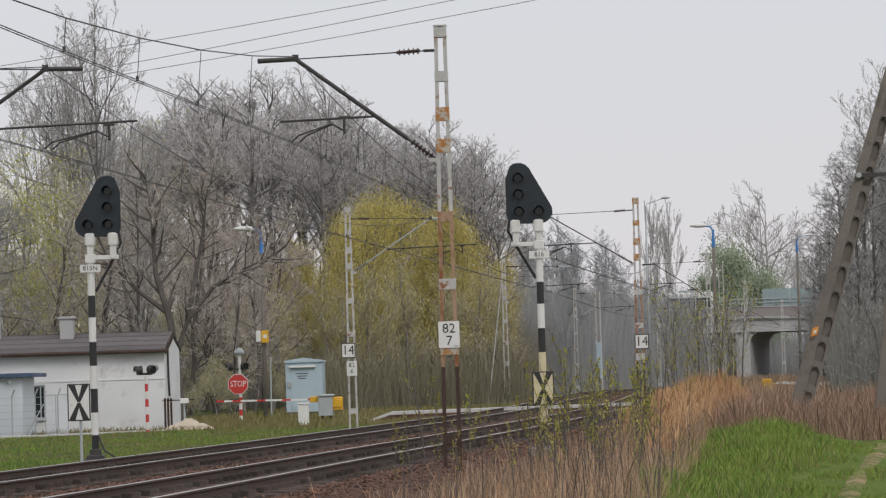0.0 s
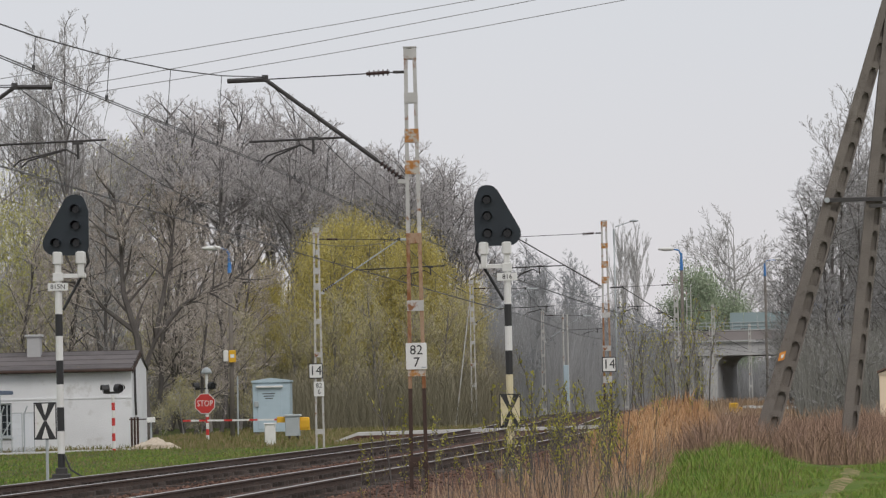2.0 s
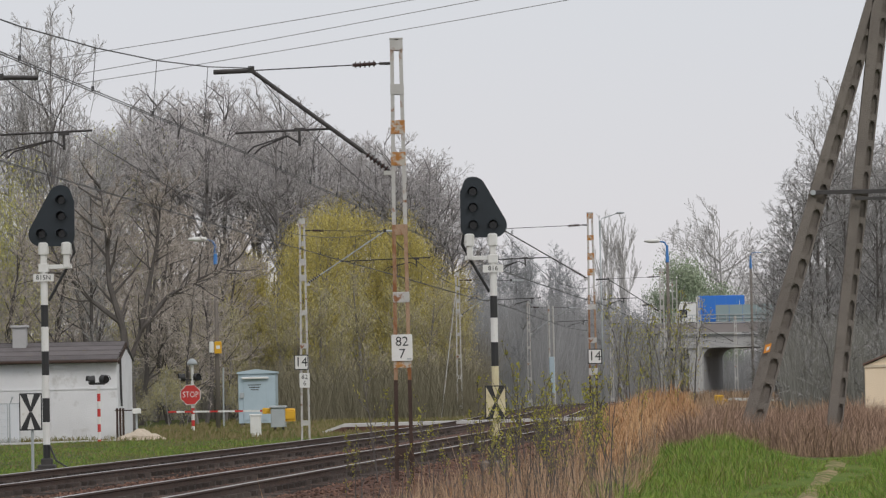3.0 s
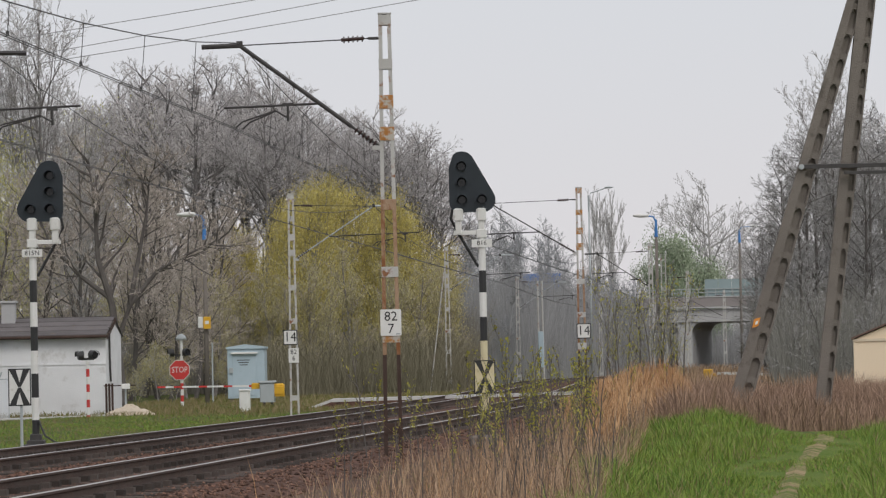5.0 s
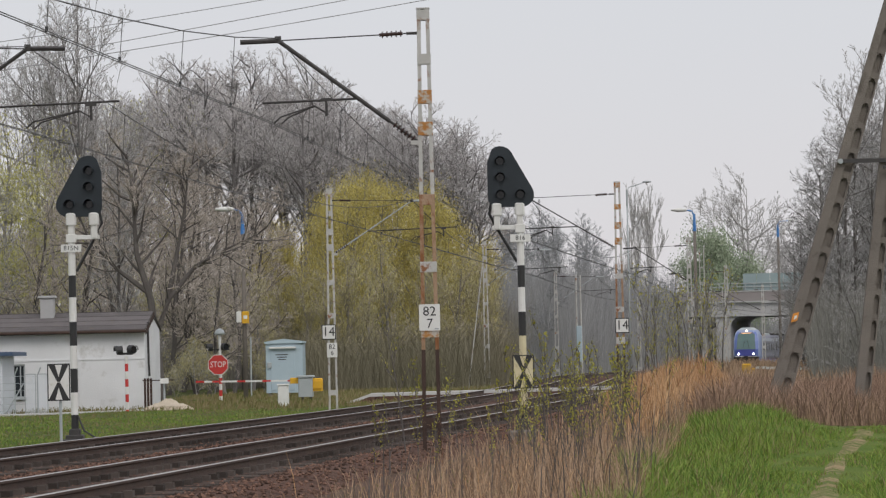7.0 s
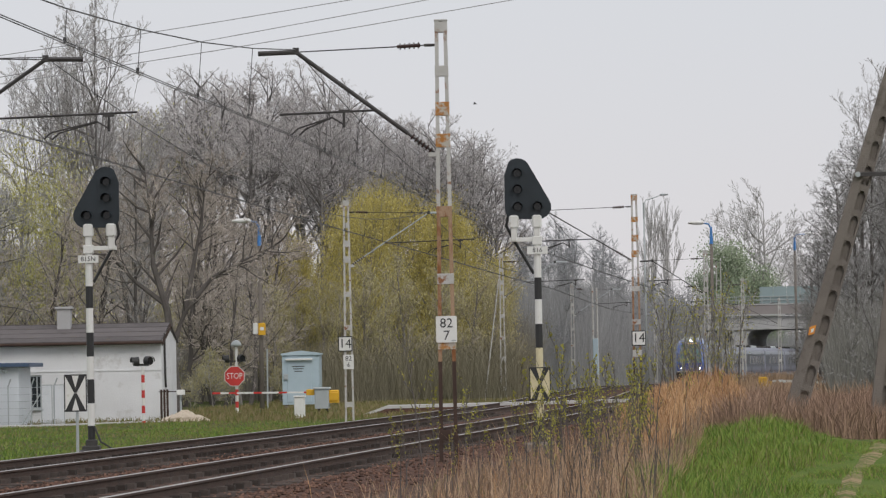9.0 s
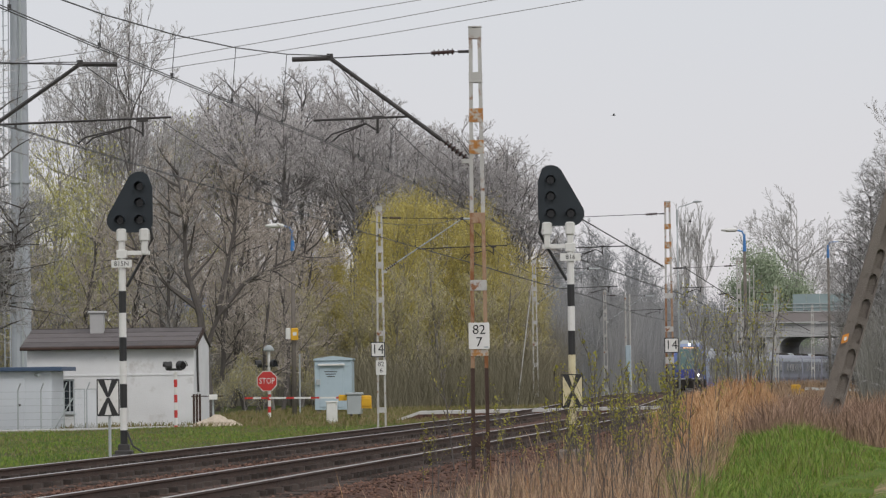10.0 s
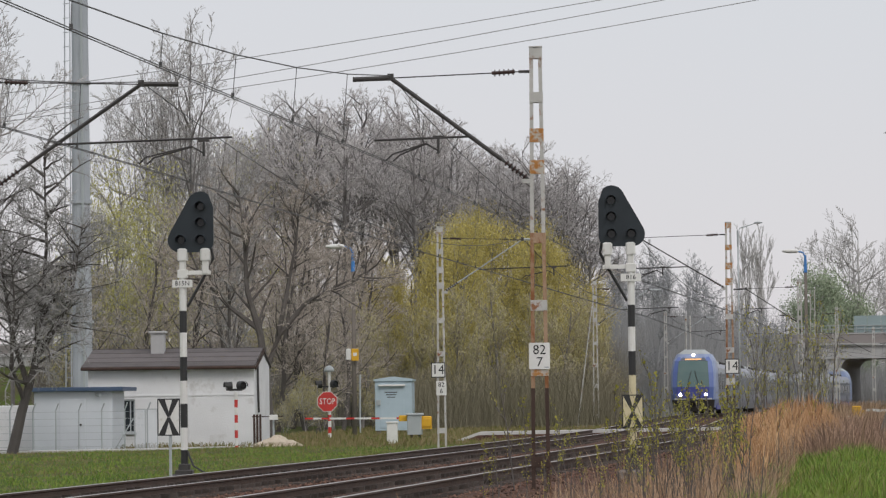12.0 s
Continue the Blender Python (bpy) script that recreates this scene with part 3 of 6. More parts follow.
def build_overhead():
    left = [(-15.4, -3, 2.38, 0, ""), (-10.3, 59.4, 2.61, 1, ""), (-5.6, 120, 2.75, 1, "14L"), (-0.72, 182, 2.7, 0, ""), (3.8, 246, 2.7, 1, ""), (11.7, 306, 2.7, 0, ""), (19.2, 360, 2.7, 0, ""), (29, 425, 2.7, 0, "")]
    right = [(-6.6, -3, 2.38, -1, ""), (-1.15, 59, 2.38, 1, "827"), (3.97, 120, 2.95, 1, "14R"), (9.6, 183, 2.7, 0, ""), (15.2, 243, 3.2, 0, ""), (22.2, 306, 3.4, 0, ""), (30.5, 366, 2.7, 0, ""), (44, 430, 2.7, 0, "")]
    for row, side, push, name in ((left, 1, True, "far"), (right, -1, False, "near")):
        hangs = []
        for x, y, reach, det, sign in row:
            hangs.append(build_mast(x, y, -0.33 + line_z(y), side, reach, push, bool(sign == "827"), sign, sign == "14R"))
        # the span that passes overhead
        hangs[0] = (Vector((-9.0, -3, 7.4)), Vector((-8.85, -3, 5.05))) if name == "near" else (Vector((-12.6, -3, 6.9)), Vector((-12.9, -3, 5.2)))
        root = thing("overhead_wires", pose(0, 0, 0), "dark messenger and twin contact wires with droppers over one track", "overhead wires", "overhead wires")
        for (m0, c0), (m1, c1) in zip(hangs, hangs[1:]):
            n = 14
            mes, con = [], []
            for i in range(n + 1):
                u = i / n
                sag = 4 * u * (1 - u)
                mes.append(m0.lerp(m1, u) - Vector((0, 0, sag * (1.6 if m0.y < 0 else 1.15))))
                con.append(c0.lerp(c1, u) - Vector((0, 0, sag * 0.03)))
            near = m0.y < 60
            part("messenger_wire", Shape().tube(mes, 0.009 if near else 0.013, 5), WIRE, root)
            for o in (-0.03, 0.03):
                part("contact_wire", Shape().tube([p + Vector((o, 0, 0)) for p in con], 0.007 if near else 0.011, 5), WIRE, root)
            for i in range(1, n, 1 if near else 2):
                d = part("dropper", Shape().tube([mes[i], con[i] + Vector((0, 0, 0.03))], 0.005 if near else 0.007, 4), WIRE, root)
                part("dropper_clamp", Shape().box(con[i].x - 0.018, con[i].x + 0.018, con[i].y - 0.02, con[i].y + 0.02, con[i].z, con[i].z + 0.06), WIRE, d)
    # three conductors of a power line high across the line
    for a, b, c in ((12.30, 0.171, 0.0011), (11.97, 0.184, 0.0007), (11.52, 0.171, 0.0011)):
        pts = [(x, 100 + x * 0.12, a + b * x + c * x * x) for x in range(-60, 61, 4)]
        ob = part("power_line_wire", Shape().tube(pts, 0.012, 5), ALUWIRE)
        tagged(ob, "thin grey aluminium power line wire against the sky", "power line", "power line wires")


build_overhead()
guy = part("guy_wire", Shape().tube([(-0.8, 181.8, 6.3), (-1.72, 181.5, -0.6)], 0.03, 5), GALV)
tagged(guy, "pale steel guy wire of a catenary mast", "guy wire")
pole = thing("line_pole", pose(5.2, 242, -0.7), "slim pale pole with a blue lower sleeve", "pole")
part("pole", Shape().tube([(-0.12, 0, 0), (-0.1, 0, 7.4)], 0.06, 8).tube([(0.2, 0, 0), (0.18, 0, 7.4)], 0.06, 8), GALV, pole)
part("sleeve", Shape().soft(-0.14, 0.22, -0.1, 0.1, 1.6, 4.0, 0.03), BLUEGREY, pole, "pale blue sleeve")


# slim twin poles beside the masts near the bridge
for x, y, h in ((10.3, 184, 7.4), (14.55, 246, 6.2), (15.6, 252, 6.6)):
    pole = thing("line_pole", pose(x, y, -0.8), "slim pale lattice pole beside the catenary masts", "pole", "slim line poles")
    for sx in (-0.11, 0.11):
        part("leg", Shape().box(sx - 0.025, sx + 0.025, -0.03, 0.03, 0, h), GALV, pole)
    for i in range(int(h / 0.75)):
        part("rung", Shape().box(-0.085, 0.085, -0.02, 0.02, 0.4 + 0.75 * i, 0.46 + 0.75 * i), GALV, pole)


# ---- signals and boards along the track ----
def build_signal(x, y, zb, k, number, cream):
    """A block signal; k = 1: straight edge of the head at the left."""
    root = thing("railway_signal", pose(x, y, zb), "black three-cornered block signal on a black and white striped post", "railway signal", "block signals")
    bands = [(0.0, 0.43), (0.43, 0.87), (0.87, 1.34), (1.34, 1.79), (1.79, 2.26), (2.26, 2.74), (2.74, 3.17), (3.17, 3.95)]
    for i, (a, b) in enumerate(bands):
        part("post_band", Shape().tube([(0, 0, a), (0, 0, b)], 0.072, 14, caps=i in (0, len(bands) - 1)), BLACK if i % 2 == 0 else WHITE if not cream or i > 3 else CREAM, root, smooth=False)
    part("base", Shape().soft(-0.24, 0.24, -0.2, 0.2, -0.2, -0.04, 0.03).soft(-0.17, 0.17, -0.16, 0.16, -0.04, 0.04, 0.02).soft(-0.11, 0.11, -0.11, 0.11, 0.04, 0.16, 0.02), DARKSTEEL, root, "dark cast base with flanges")
    part("arm", Shape().soft(min(-k * 0.55, k * 0.05), max(-k * 0.55, k * 0.05), -0.05, 0.05, 3.88, 3.96, 0.01).soft(-0.1, 0.1, -0.09, 0.09, 3.82, 3.98, 0.01), WHITE, root)
    for d in (0.0, -0.45):
        part("bracket", Shape().soft(k * d - 0.06, k * d + 0.06, -0.07, 0.07, 3.9, 4.2, 0.015).soft(k * d - 0.095, k * d + 0.095, -0.1, 0.1, 4.16, 4.40, 0.03), WHITE, root)
    # head
    out = []
    for cx, cz, r, a0, a1 in ((-0.36, 5.26, 0.26, 130, 20), (0.05, 4.56, 0.24, 28, -90), (-0.42, 4.52, 0.2, -90, -180)):
        for i in range(7):
            a = radians(a0 + (a1 - a0) * i / 6)
            out.append((cx + r * math.cos(a), cz + r * math.sin(a)))
    out.append((-0.62, 5.2))
    out = [(k * px, pz) for px, pz in out]
    if k > 0:
        out = out[::-1]
    head = part("signal_head", Shape().plate(out, -0.06, 0.0), SIGNAL, root, "rounded triangular black backboard")
    part("lamp_housing", Shape().soft(min(-k * 0.52, -k * 0.22), max(-k * 0.52, -k * 0.22), 0.0, 0.25, 4.4, 5.35, 0.03), SIGNAL, head)
    for lx, lz in ((-0.37, 5.22), (-0.37, 4.90), (-0.37, 4.56), (0.02, 4.56)):
        lx *= k
        part("lens", Shape().tube([(lx, -0.06, lz), (lx, -0.075, lz)], 0.075, 14), LENS, head, "unlit dark lens")
        hood = Shape()
        ring = [radians(-20 + 220 * i / 12) for i in range(13)]
        for a, b in zip(ring, ring[1:]):
            p = [(lx + r * math.cos(q), yy, lz + r * math.sin(q)) for r, yy, q in ((0.1, -0.06, a), (0.1, -0.06, b), (0.095, -0.26, b), (0.095, -0.26, a))]
            q = [(lx + r * math.cos(t), yy, lz + r * math.sin(t)) for r, yy, t in ((0.09, -0.06, a), (0.085, -0.26, a), (0.085, -0.26, b), (0.09, -0.06, b))]
            hood.quad(*p).quad(*q)
        part("hood", hood, SIGNAL, head)
    cab = Shape().tube([(-k * 0.55, 0.08, 4.45), (-k * 0.6, 0.08, 4.2), (-k * 0.42, 0.06, 3.85), (-k * 0.08, 0.05, 3.25)], 0.03, 6)
    part("cable", cab, BLACK, root)
    num = part("number_plate", Shape().plate(rounded(-0.2, 0.2, 3.63, 3.78, 0.01), -0.1, -0.085), WHITE, root, "white plate with the signal's number")
    lettering("figures", number, 0.13, 0, -0.103, 3.705, BLACK, num)
    return root


def chevron_plate(w, h, z, y, field, parent):
    p = part("warning_board", Shape().plate(rounded(-w / 2, w / 2, z - h / 2, z + h / 2, 0.01), y, y + 0.012), BLACK, parent, "board with black V over inverted V")
    i = 0.022
    part("face", Shape().plate(rounded(-w / 2 + i, w / 2 - i, z - h / 2 + i, z + h / 2 - i, 0.005), y - 0.005, y - 0.002), field, p)
    a, b, t = w / 2 - i, h / 2 - i, w * 0.235
    for sg in (1, -1):
        s = Shape()
        for q in (-1, 1):
            pts = [(q * a, z + sg * b), (q * (a - t * 1.25), z + sg * b), (0, z + sg * t * 0.95), (0, z + sg * 0.004), (q * t * 0.25, z + sg * 0.004)]
            s.plate(pts if q * sg < 0 else pts[::-1], y - 0.009, y - 0.006)
        part("chevron", s, BLACK, p)
    return p


sig = build_signal(-8.40, 71, -0.10, -1, "815N", False)
sig = build_signal(0.43, 71, -0.10, 1, "816", True)
chevron_plate(0.42, 0.66, 1.08, -0.11, CREAM, sig)
board = thing("distant_board", pose(-8.33, 68, -0.2), "white board with black chevrons on a grey post beside the signal", "track sign")
part("post", Shape().tube([(0.02, 0, -0.2), (0.02, 0, 0.95)], 0.028, 8), GREYBOX, board)
chevron_plate(0.43, 0.70, 1.19, -0.06, WHITE, board)
cable = part("signal_cable", Shape().tube([(-8.33, 70.95, 0.3), (-8.2, 70.8, 0.02), (-7.95, 70.6, -0.12), (-7.7, 70.4, -0.22)], 0.02, 6), BLACK)
tagged(cable, "black cable from the signal post into the ground", "cable")
plinth = part("concrete_plinth", Shape().soft(0.1, 0.75, 69.6, 70.4, -0.7, -0.15, 0.03), CONCRETE)
tagged(plinth, "grey concrete plinth in the weeds by the signal", "plinth")


# ---- house, crossing gear, lamps ----
def build_house():
    x0, x1, y0, y1, zb, ze, zr = -19.0, -12.92, 131.0, 136.8, -0.5, 2.66, 3.26
    h = thing("house", pose(0, 0, 0), "low white plastered crossing-keeper's house with a grey sheet roof", "house")
    s = Shape()
    # front wall with a window opening
    wx0, wx1, wz0, wz1 = -17.98, -17.28, 0.2, 1.42
    # one front wall with its opening
    o, q = [(x0, zb), (x1, zb), (x1, ze), (x0, ze)], [(wx0, wz0), (wx1, wz0), (wx1, wz1), (wx0, wz1)]
    for yy in (y0, y0 + 0.3):
        s.v += [(a, yy, b) for a, b in o + q]
    for i in range(4):
        j = (i + 1) % 4
        s.f += [(i, j, 4 + j, 4 + i), (8 + j, 8 + i, 12 + i, 12 + j), (j, i, 8 + i, 8 + j), (4 + i, 4 + j, 12 + j, 12 + i)]
    part("wall", s, PLASTER, h)
    part("wall", Shape().box(x0, x0 + 0.3, y0 + 0.3, y1 - 0.3, zb, ze), PLASTER, h)
    part("wall", Shape().box(x0, x1, y1 - 0.3, y1, zb, ze), PLASTER, h)
    g = Shape()
    ym = (y0 + y1) / 2
    dy0, dy1, dz = y0 + 1.2, y0 + 2.1, 1.65
    g.box(x1 - 0.3, x1, y0 + 0.3, dy0, zb, ze).box(x1 - 0.3, x1, dy1, y1 - 0.3, zb, ze).box(x1 - 0.3, x1, dy0, dy1, dz, ze)
    part("side_wall", g, PLASTER, h)
    for xx in (x1 - 0.3, x0):
        part("gable", Shape().loft([[(xx, y0, ze), (xx, y1, ze), (xx, ym, zr)], [(xx + 0.3, y0, ze), (xx + 0.3, y1, ze), (xx + 0.3, ym, zr)]]), PLASTER, h)
    part("ledge", Shape().box(x0, x1 + 0.02, y0 - 0.03, y0, 1.52, 1.57), PLASTER, h)
    part("pilaster", Shape().box(-15.33, -15.28, y0 - 0.02, y0, -0.2, 2.4), PLASTER, h)
    part("door", Shape().soft(x1 - 0.15, x1 - 0.08, dy0, dy1, zb, dz, 0.01), DARKLEG, h, "dark side door")
    win = part("window", Shape().box(wx0, wx1, y0 + 0.12, y0 + 0.14, wz0, wz1), GLASS, h, "dark window with grey frame")
    fr = Shape()
    for a, b, c, d in ((wx0, wx0 + 0.06, wz0, wz1), (wx1 - 0.06, wx1, wz0, wz1), (wx0 + 0.06, wx1 - 0.06, wz1 - 0.06, wz1), (wx0 + 0.06, wx1 - 0.06, wz0, wz0 + 0.06), (wx0 + 0.5, wx0 + 0.54, wz0 + 0.06, wz1 - 0.06)):
        fr.box(a, b, y0 + 0.06, y0 + 0.11, c, d)
    part("frame", fr, GREYBOX, win)
    part("sill", Shape().box(wx0 - 0.06, wx1 + 0.06, y0 - 0.08, y0 + 0.1, wz0 - 0.06, wz0 - 0.01), GREYBOX, win)
    # roof in overlapping courses
    roof = part("roof", Shape().loft([[(x0 - 0.2, y0 - 0.35, ze - 0.1), (x0 - 0.2, ym, zr), (x0 - 0.2, y1 + 0.35, ze - 0.1), (x0 - 0.2, ym, zr - 0.12)], [(x1 + 0.02, y0 - 0.35, ze - 0.1), (x1 + 0.02, ym, zr), (x1 + 0.02, y1 + 0.35, ze - 0.1), (x1 + 0.02, ym, zr - 0.12)]]), ROOFFELT, h)
    n = 4
    for i in range(n):
        u0, u1 = i / n, (i + 1.06) / n
        for sy, ye in ((1, y0 - 0.35), (-1, y1 + 0.35)):
            a = Vector((0, ye + (ym - ye) * u0, ze - 0.1 + (zr - ze + 0.1) * u0 + 0.05))
            b = Vector((0, ye + (ym - ye) * u1, ze - 0.1 + (zr - ze + 0.1) * u1 + 0.03))
            s = Shape().loft([[(xx, a.y, a.z), (xx, b.y, b.z), (xx, b.y, b.z - 0.03), (xx, a.y, a.z - 0.045)][::sy] for xx in (x0 - 0.2, x1 + 0.06)])
            part("roof_sheet", s, ROOFFELT, roof)
    part("verge_board", Shape().loft([[(x1 + 0.07, y0 - 0.36, ze - 0.12), (x1 + 0.07, ym, zr - 0.02), (x1 + 0.07, ym, zr - 0.2), (x1 + 0.07, y0 - 0.36, ze - 0.26)], [(x1 + 0.1, y0 - 0.36, ze - 0.12), (x1 + 0.1, ym, zr - 0.02), (x1 + 0.1, ym, zr - 0.2), (x1 + 0.1, y0 - 0.36, ze - 0.26)]]), DARKLEG, roof)
    part("gutter", Shape().tube([(x0 - 0.2, y0 - 0.4, ze - 0.13), (x1 + 0.07, y0 - 0.4, ze - 0.13)], 0.06, 8), DARKLEG, roof)
    part("downpipe", Shape().tube([(x1 + 0.06, y0 + 0.7, ze + 0.2), (x1 + 0.06, y0 + 0.8, 1.4), (x1 + 0.06, y0 + 1.0, 0.9)], 0.04, 8), DARKSTEEL, h)
    ch = part("chimney", Shape().soft(-16.95, -16.45, ym - 0.9, ym - 0.4, 2.7, 3.85, 0.02), PALECONC, h, "plastered grey chimney")
    part("cap", Shape().soft(-17.02, -16.38, ym - 0.97, ym - 0.33, 3.85, 3.93, 0.02), PALECONC, ch)
    # shed in front of the house's end
    sh = thing("shed", pose(0, 0, 0), "pale blue-grey sheet shed with a flat dark-blue roof", "shed")
    part("wall", Shape().soft(-20.1, -17.35, 125.5, 128.6, -0.45, 1.72, 0.02), SHEDBLUE, sh)
    part("roof", Shape().soft(-20.3, -16.95, 125.2, 129.0, 1.72, 1.86, 0.02), mat("dark_blue_sheet", (0.05, 0.085, 0.15), (0.06, 0.095, 0.16), 2.0, 0.6), sh)
    d = part("door", Shape().soft(-19.2, -18.3, 125.45, 125.5, -0.4, 1.45, 0.01), SHEDBLUE, sh)
    part("handle", Shape().box(-18.5, -18.42, 125.4, 125.45, 0.5, 0.58), DARKSTEEL, d)
    part("wall_lamp", Shape().tube([(-17.9, 125.45, 1.6), (-17.75, 125.3, 1.55)], 0.06, 8), GREYBOX, sh)
    wl_ = part("boundary_wall", Shape().soft(-32, -20.12, 128.2, 128.5, -0.6, 1.25, 0.03), PLASTER)
    tagged(wl_, "low whitewashed yard wall beside the shed", "wall")
    # wire-mesh fence
    f = thing("fence", pose(0, 0, 0), "grey wire-mesh fence with thin posts by the house", "fence")
    for i in range(10):
        x = -23.2 + 0.8 * i
        part("post", Shape().tube([(x, 124.6, -0.5), (x, 124.6, 1.05), (x + 0.12, 124.45, 1.3)], 0.025, 6), GREYBOX, f)
    for i in range(6):
        z = -0.2 + 0.24 * i
        part("wire", Shape().tube([(-23.2, 124.6, z), (-16.0, 124.6, z)], 0.006, 4), GREYBOX, f)
    for xa in (-16.45, -16.03):
        leaf = part("mesh_leaf", Shape().box(xa, xa + 0.03, 124.5, 124.53, -0.4, 1.08).box(xa + 0.36, xa + 0.39, 124.5, 124.53, -0.4, 1.08).box(xa + 0.03, xa + 0.36, 124.5, 124.53, 1.05, 1.08).box(xa + 0.03, xa + 0.36, 124.5, 124.53, -0.4, -0.37), GREYBOX, f, "pale steel gate leaf with close wire mesh")
        mesh = Shape()
        for i in range(11):
            mesh.box(xa + 0.05 + 0.028 * i, xa + 0.064 + 0.028 * i, 124.51, 124.52, -0.37, 1.05)
        part("wire_mesh", mesh, SHEDBLUE, leaf)
    for x in (-21.6, -16.5):
        part("brace", Shape().tube([(x, 124.6, 0.75), (x - 0.7, 124.6, -0.4)], 0.022, 6), GREYBOX, f)
    hf = thing("gate", pose(0, 0, 0), "dark slatted yard gate beside the house", "gate")
    for i in range(3):
        part("slat", Shape().box(-12.85 + 0.11 * i, -12.77 + 0.11 * i, 129.7, 129.73, -0.5, 0.82), DARKLEG, hf)
    part("rail", Shape().box(-12.9, -11.75, 129.73, 129.76, 0.72, 0.76), DARKLEG, hf)
    part("post", Shape().tube([(-12.12, 129.75, -0.5), (-12.12, 129.75, 0.7)], 0.035, 8), GREYBOX, hf)
    part("letter_box", Shape().soft(-12.25, -11.95, 129.5, 129.7, 0.62, 0.8, 0.02), WHITE, hf)
    s = Shape()
    rnd = random.Random(3)
    for i in range(46):
        a, r = rnd.uniform(0, 6.28), rnd.uniform(0, 0.85)
        p = Vector((-11.85 + r * math.cos(a), 128.2 + r * math.sin(a), -0.42))
        hh = 0.42 * (1 - r / 0.95) + 0.1
        q = rnd.uniform(0.16, 0.32)
        s.loft([[p + Vector((q * 1.3 * math.cos(b), q * 1.3 * math.sin(b), 0)) for b in (0, 1.25, 2.5, 3.8, 5)], [p + Vector((q * math.cos(b + 0.3), q * math.sin(b + 0.3), hh * 0.7)) for b in (0, 1.25, 2.5, 3.8, 5)], [p + Vector((q * 0.4 * math.cos(b), q * 0.4 * math.sin(b), hh)) for b in (0, 1.25, 2.5, 3.8, 5)]])
    tagged(part("sand_heap", s, SAND), "small heap of pale sand and rubble in front of the house", "heap")


def striped_post(root, x, y, z0, z1, n, r=0.06):
    for i in range(n):
        a, b = z0 + (z1 - z0) * i / n, z0 + (z1 - z0) * (i + 1) / n
        part("post_band", Shape().tube([(x, y, a), (x, y, b)], r, 10), RED if i % 2 == 0 else WHITE, root)


def road_lamp(root, x, y, z, turn):
    m = Matrix.Translation((x, y, z)) @ Matrix.Rotation(turn, 4, "Z") @ Matrix.Scale(1.1, 4)
    s = Shape().tube([m @ Vector((0, 0.0, 0)), m @ Vector((0, -0.16, 0))], 0.17, 14, 0.15)
    b = part("light_unit", s, BLACK, root, "round black light unit with hood")
    hood = Shape()
    for i in range(12):
        a, c = radians(-10 + 200 * i / 12), radians(-10 + 200 * (i + 1) / 12)
        hood.quad(*[m @ Vector((r * math.cos(q), yy, r * math.sin(q))) for r, yy, q in ((0.15, -0.16, a), (0.15, -0.16, c), (0.14, -0.24, c), (0.14, -0.24, a))])
    part("hood", hood, BLACK, b)
    part("lens", Shape().tube([m @ Vector((0, -0.16, 0)), m @ Vector((0, -0.175, 0))], 0.12, 14), LENS, b)


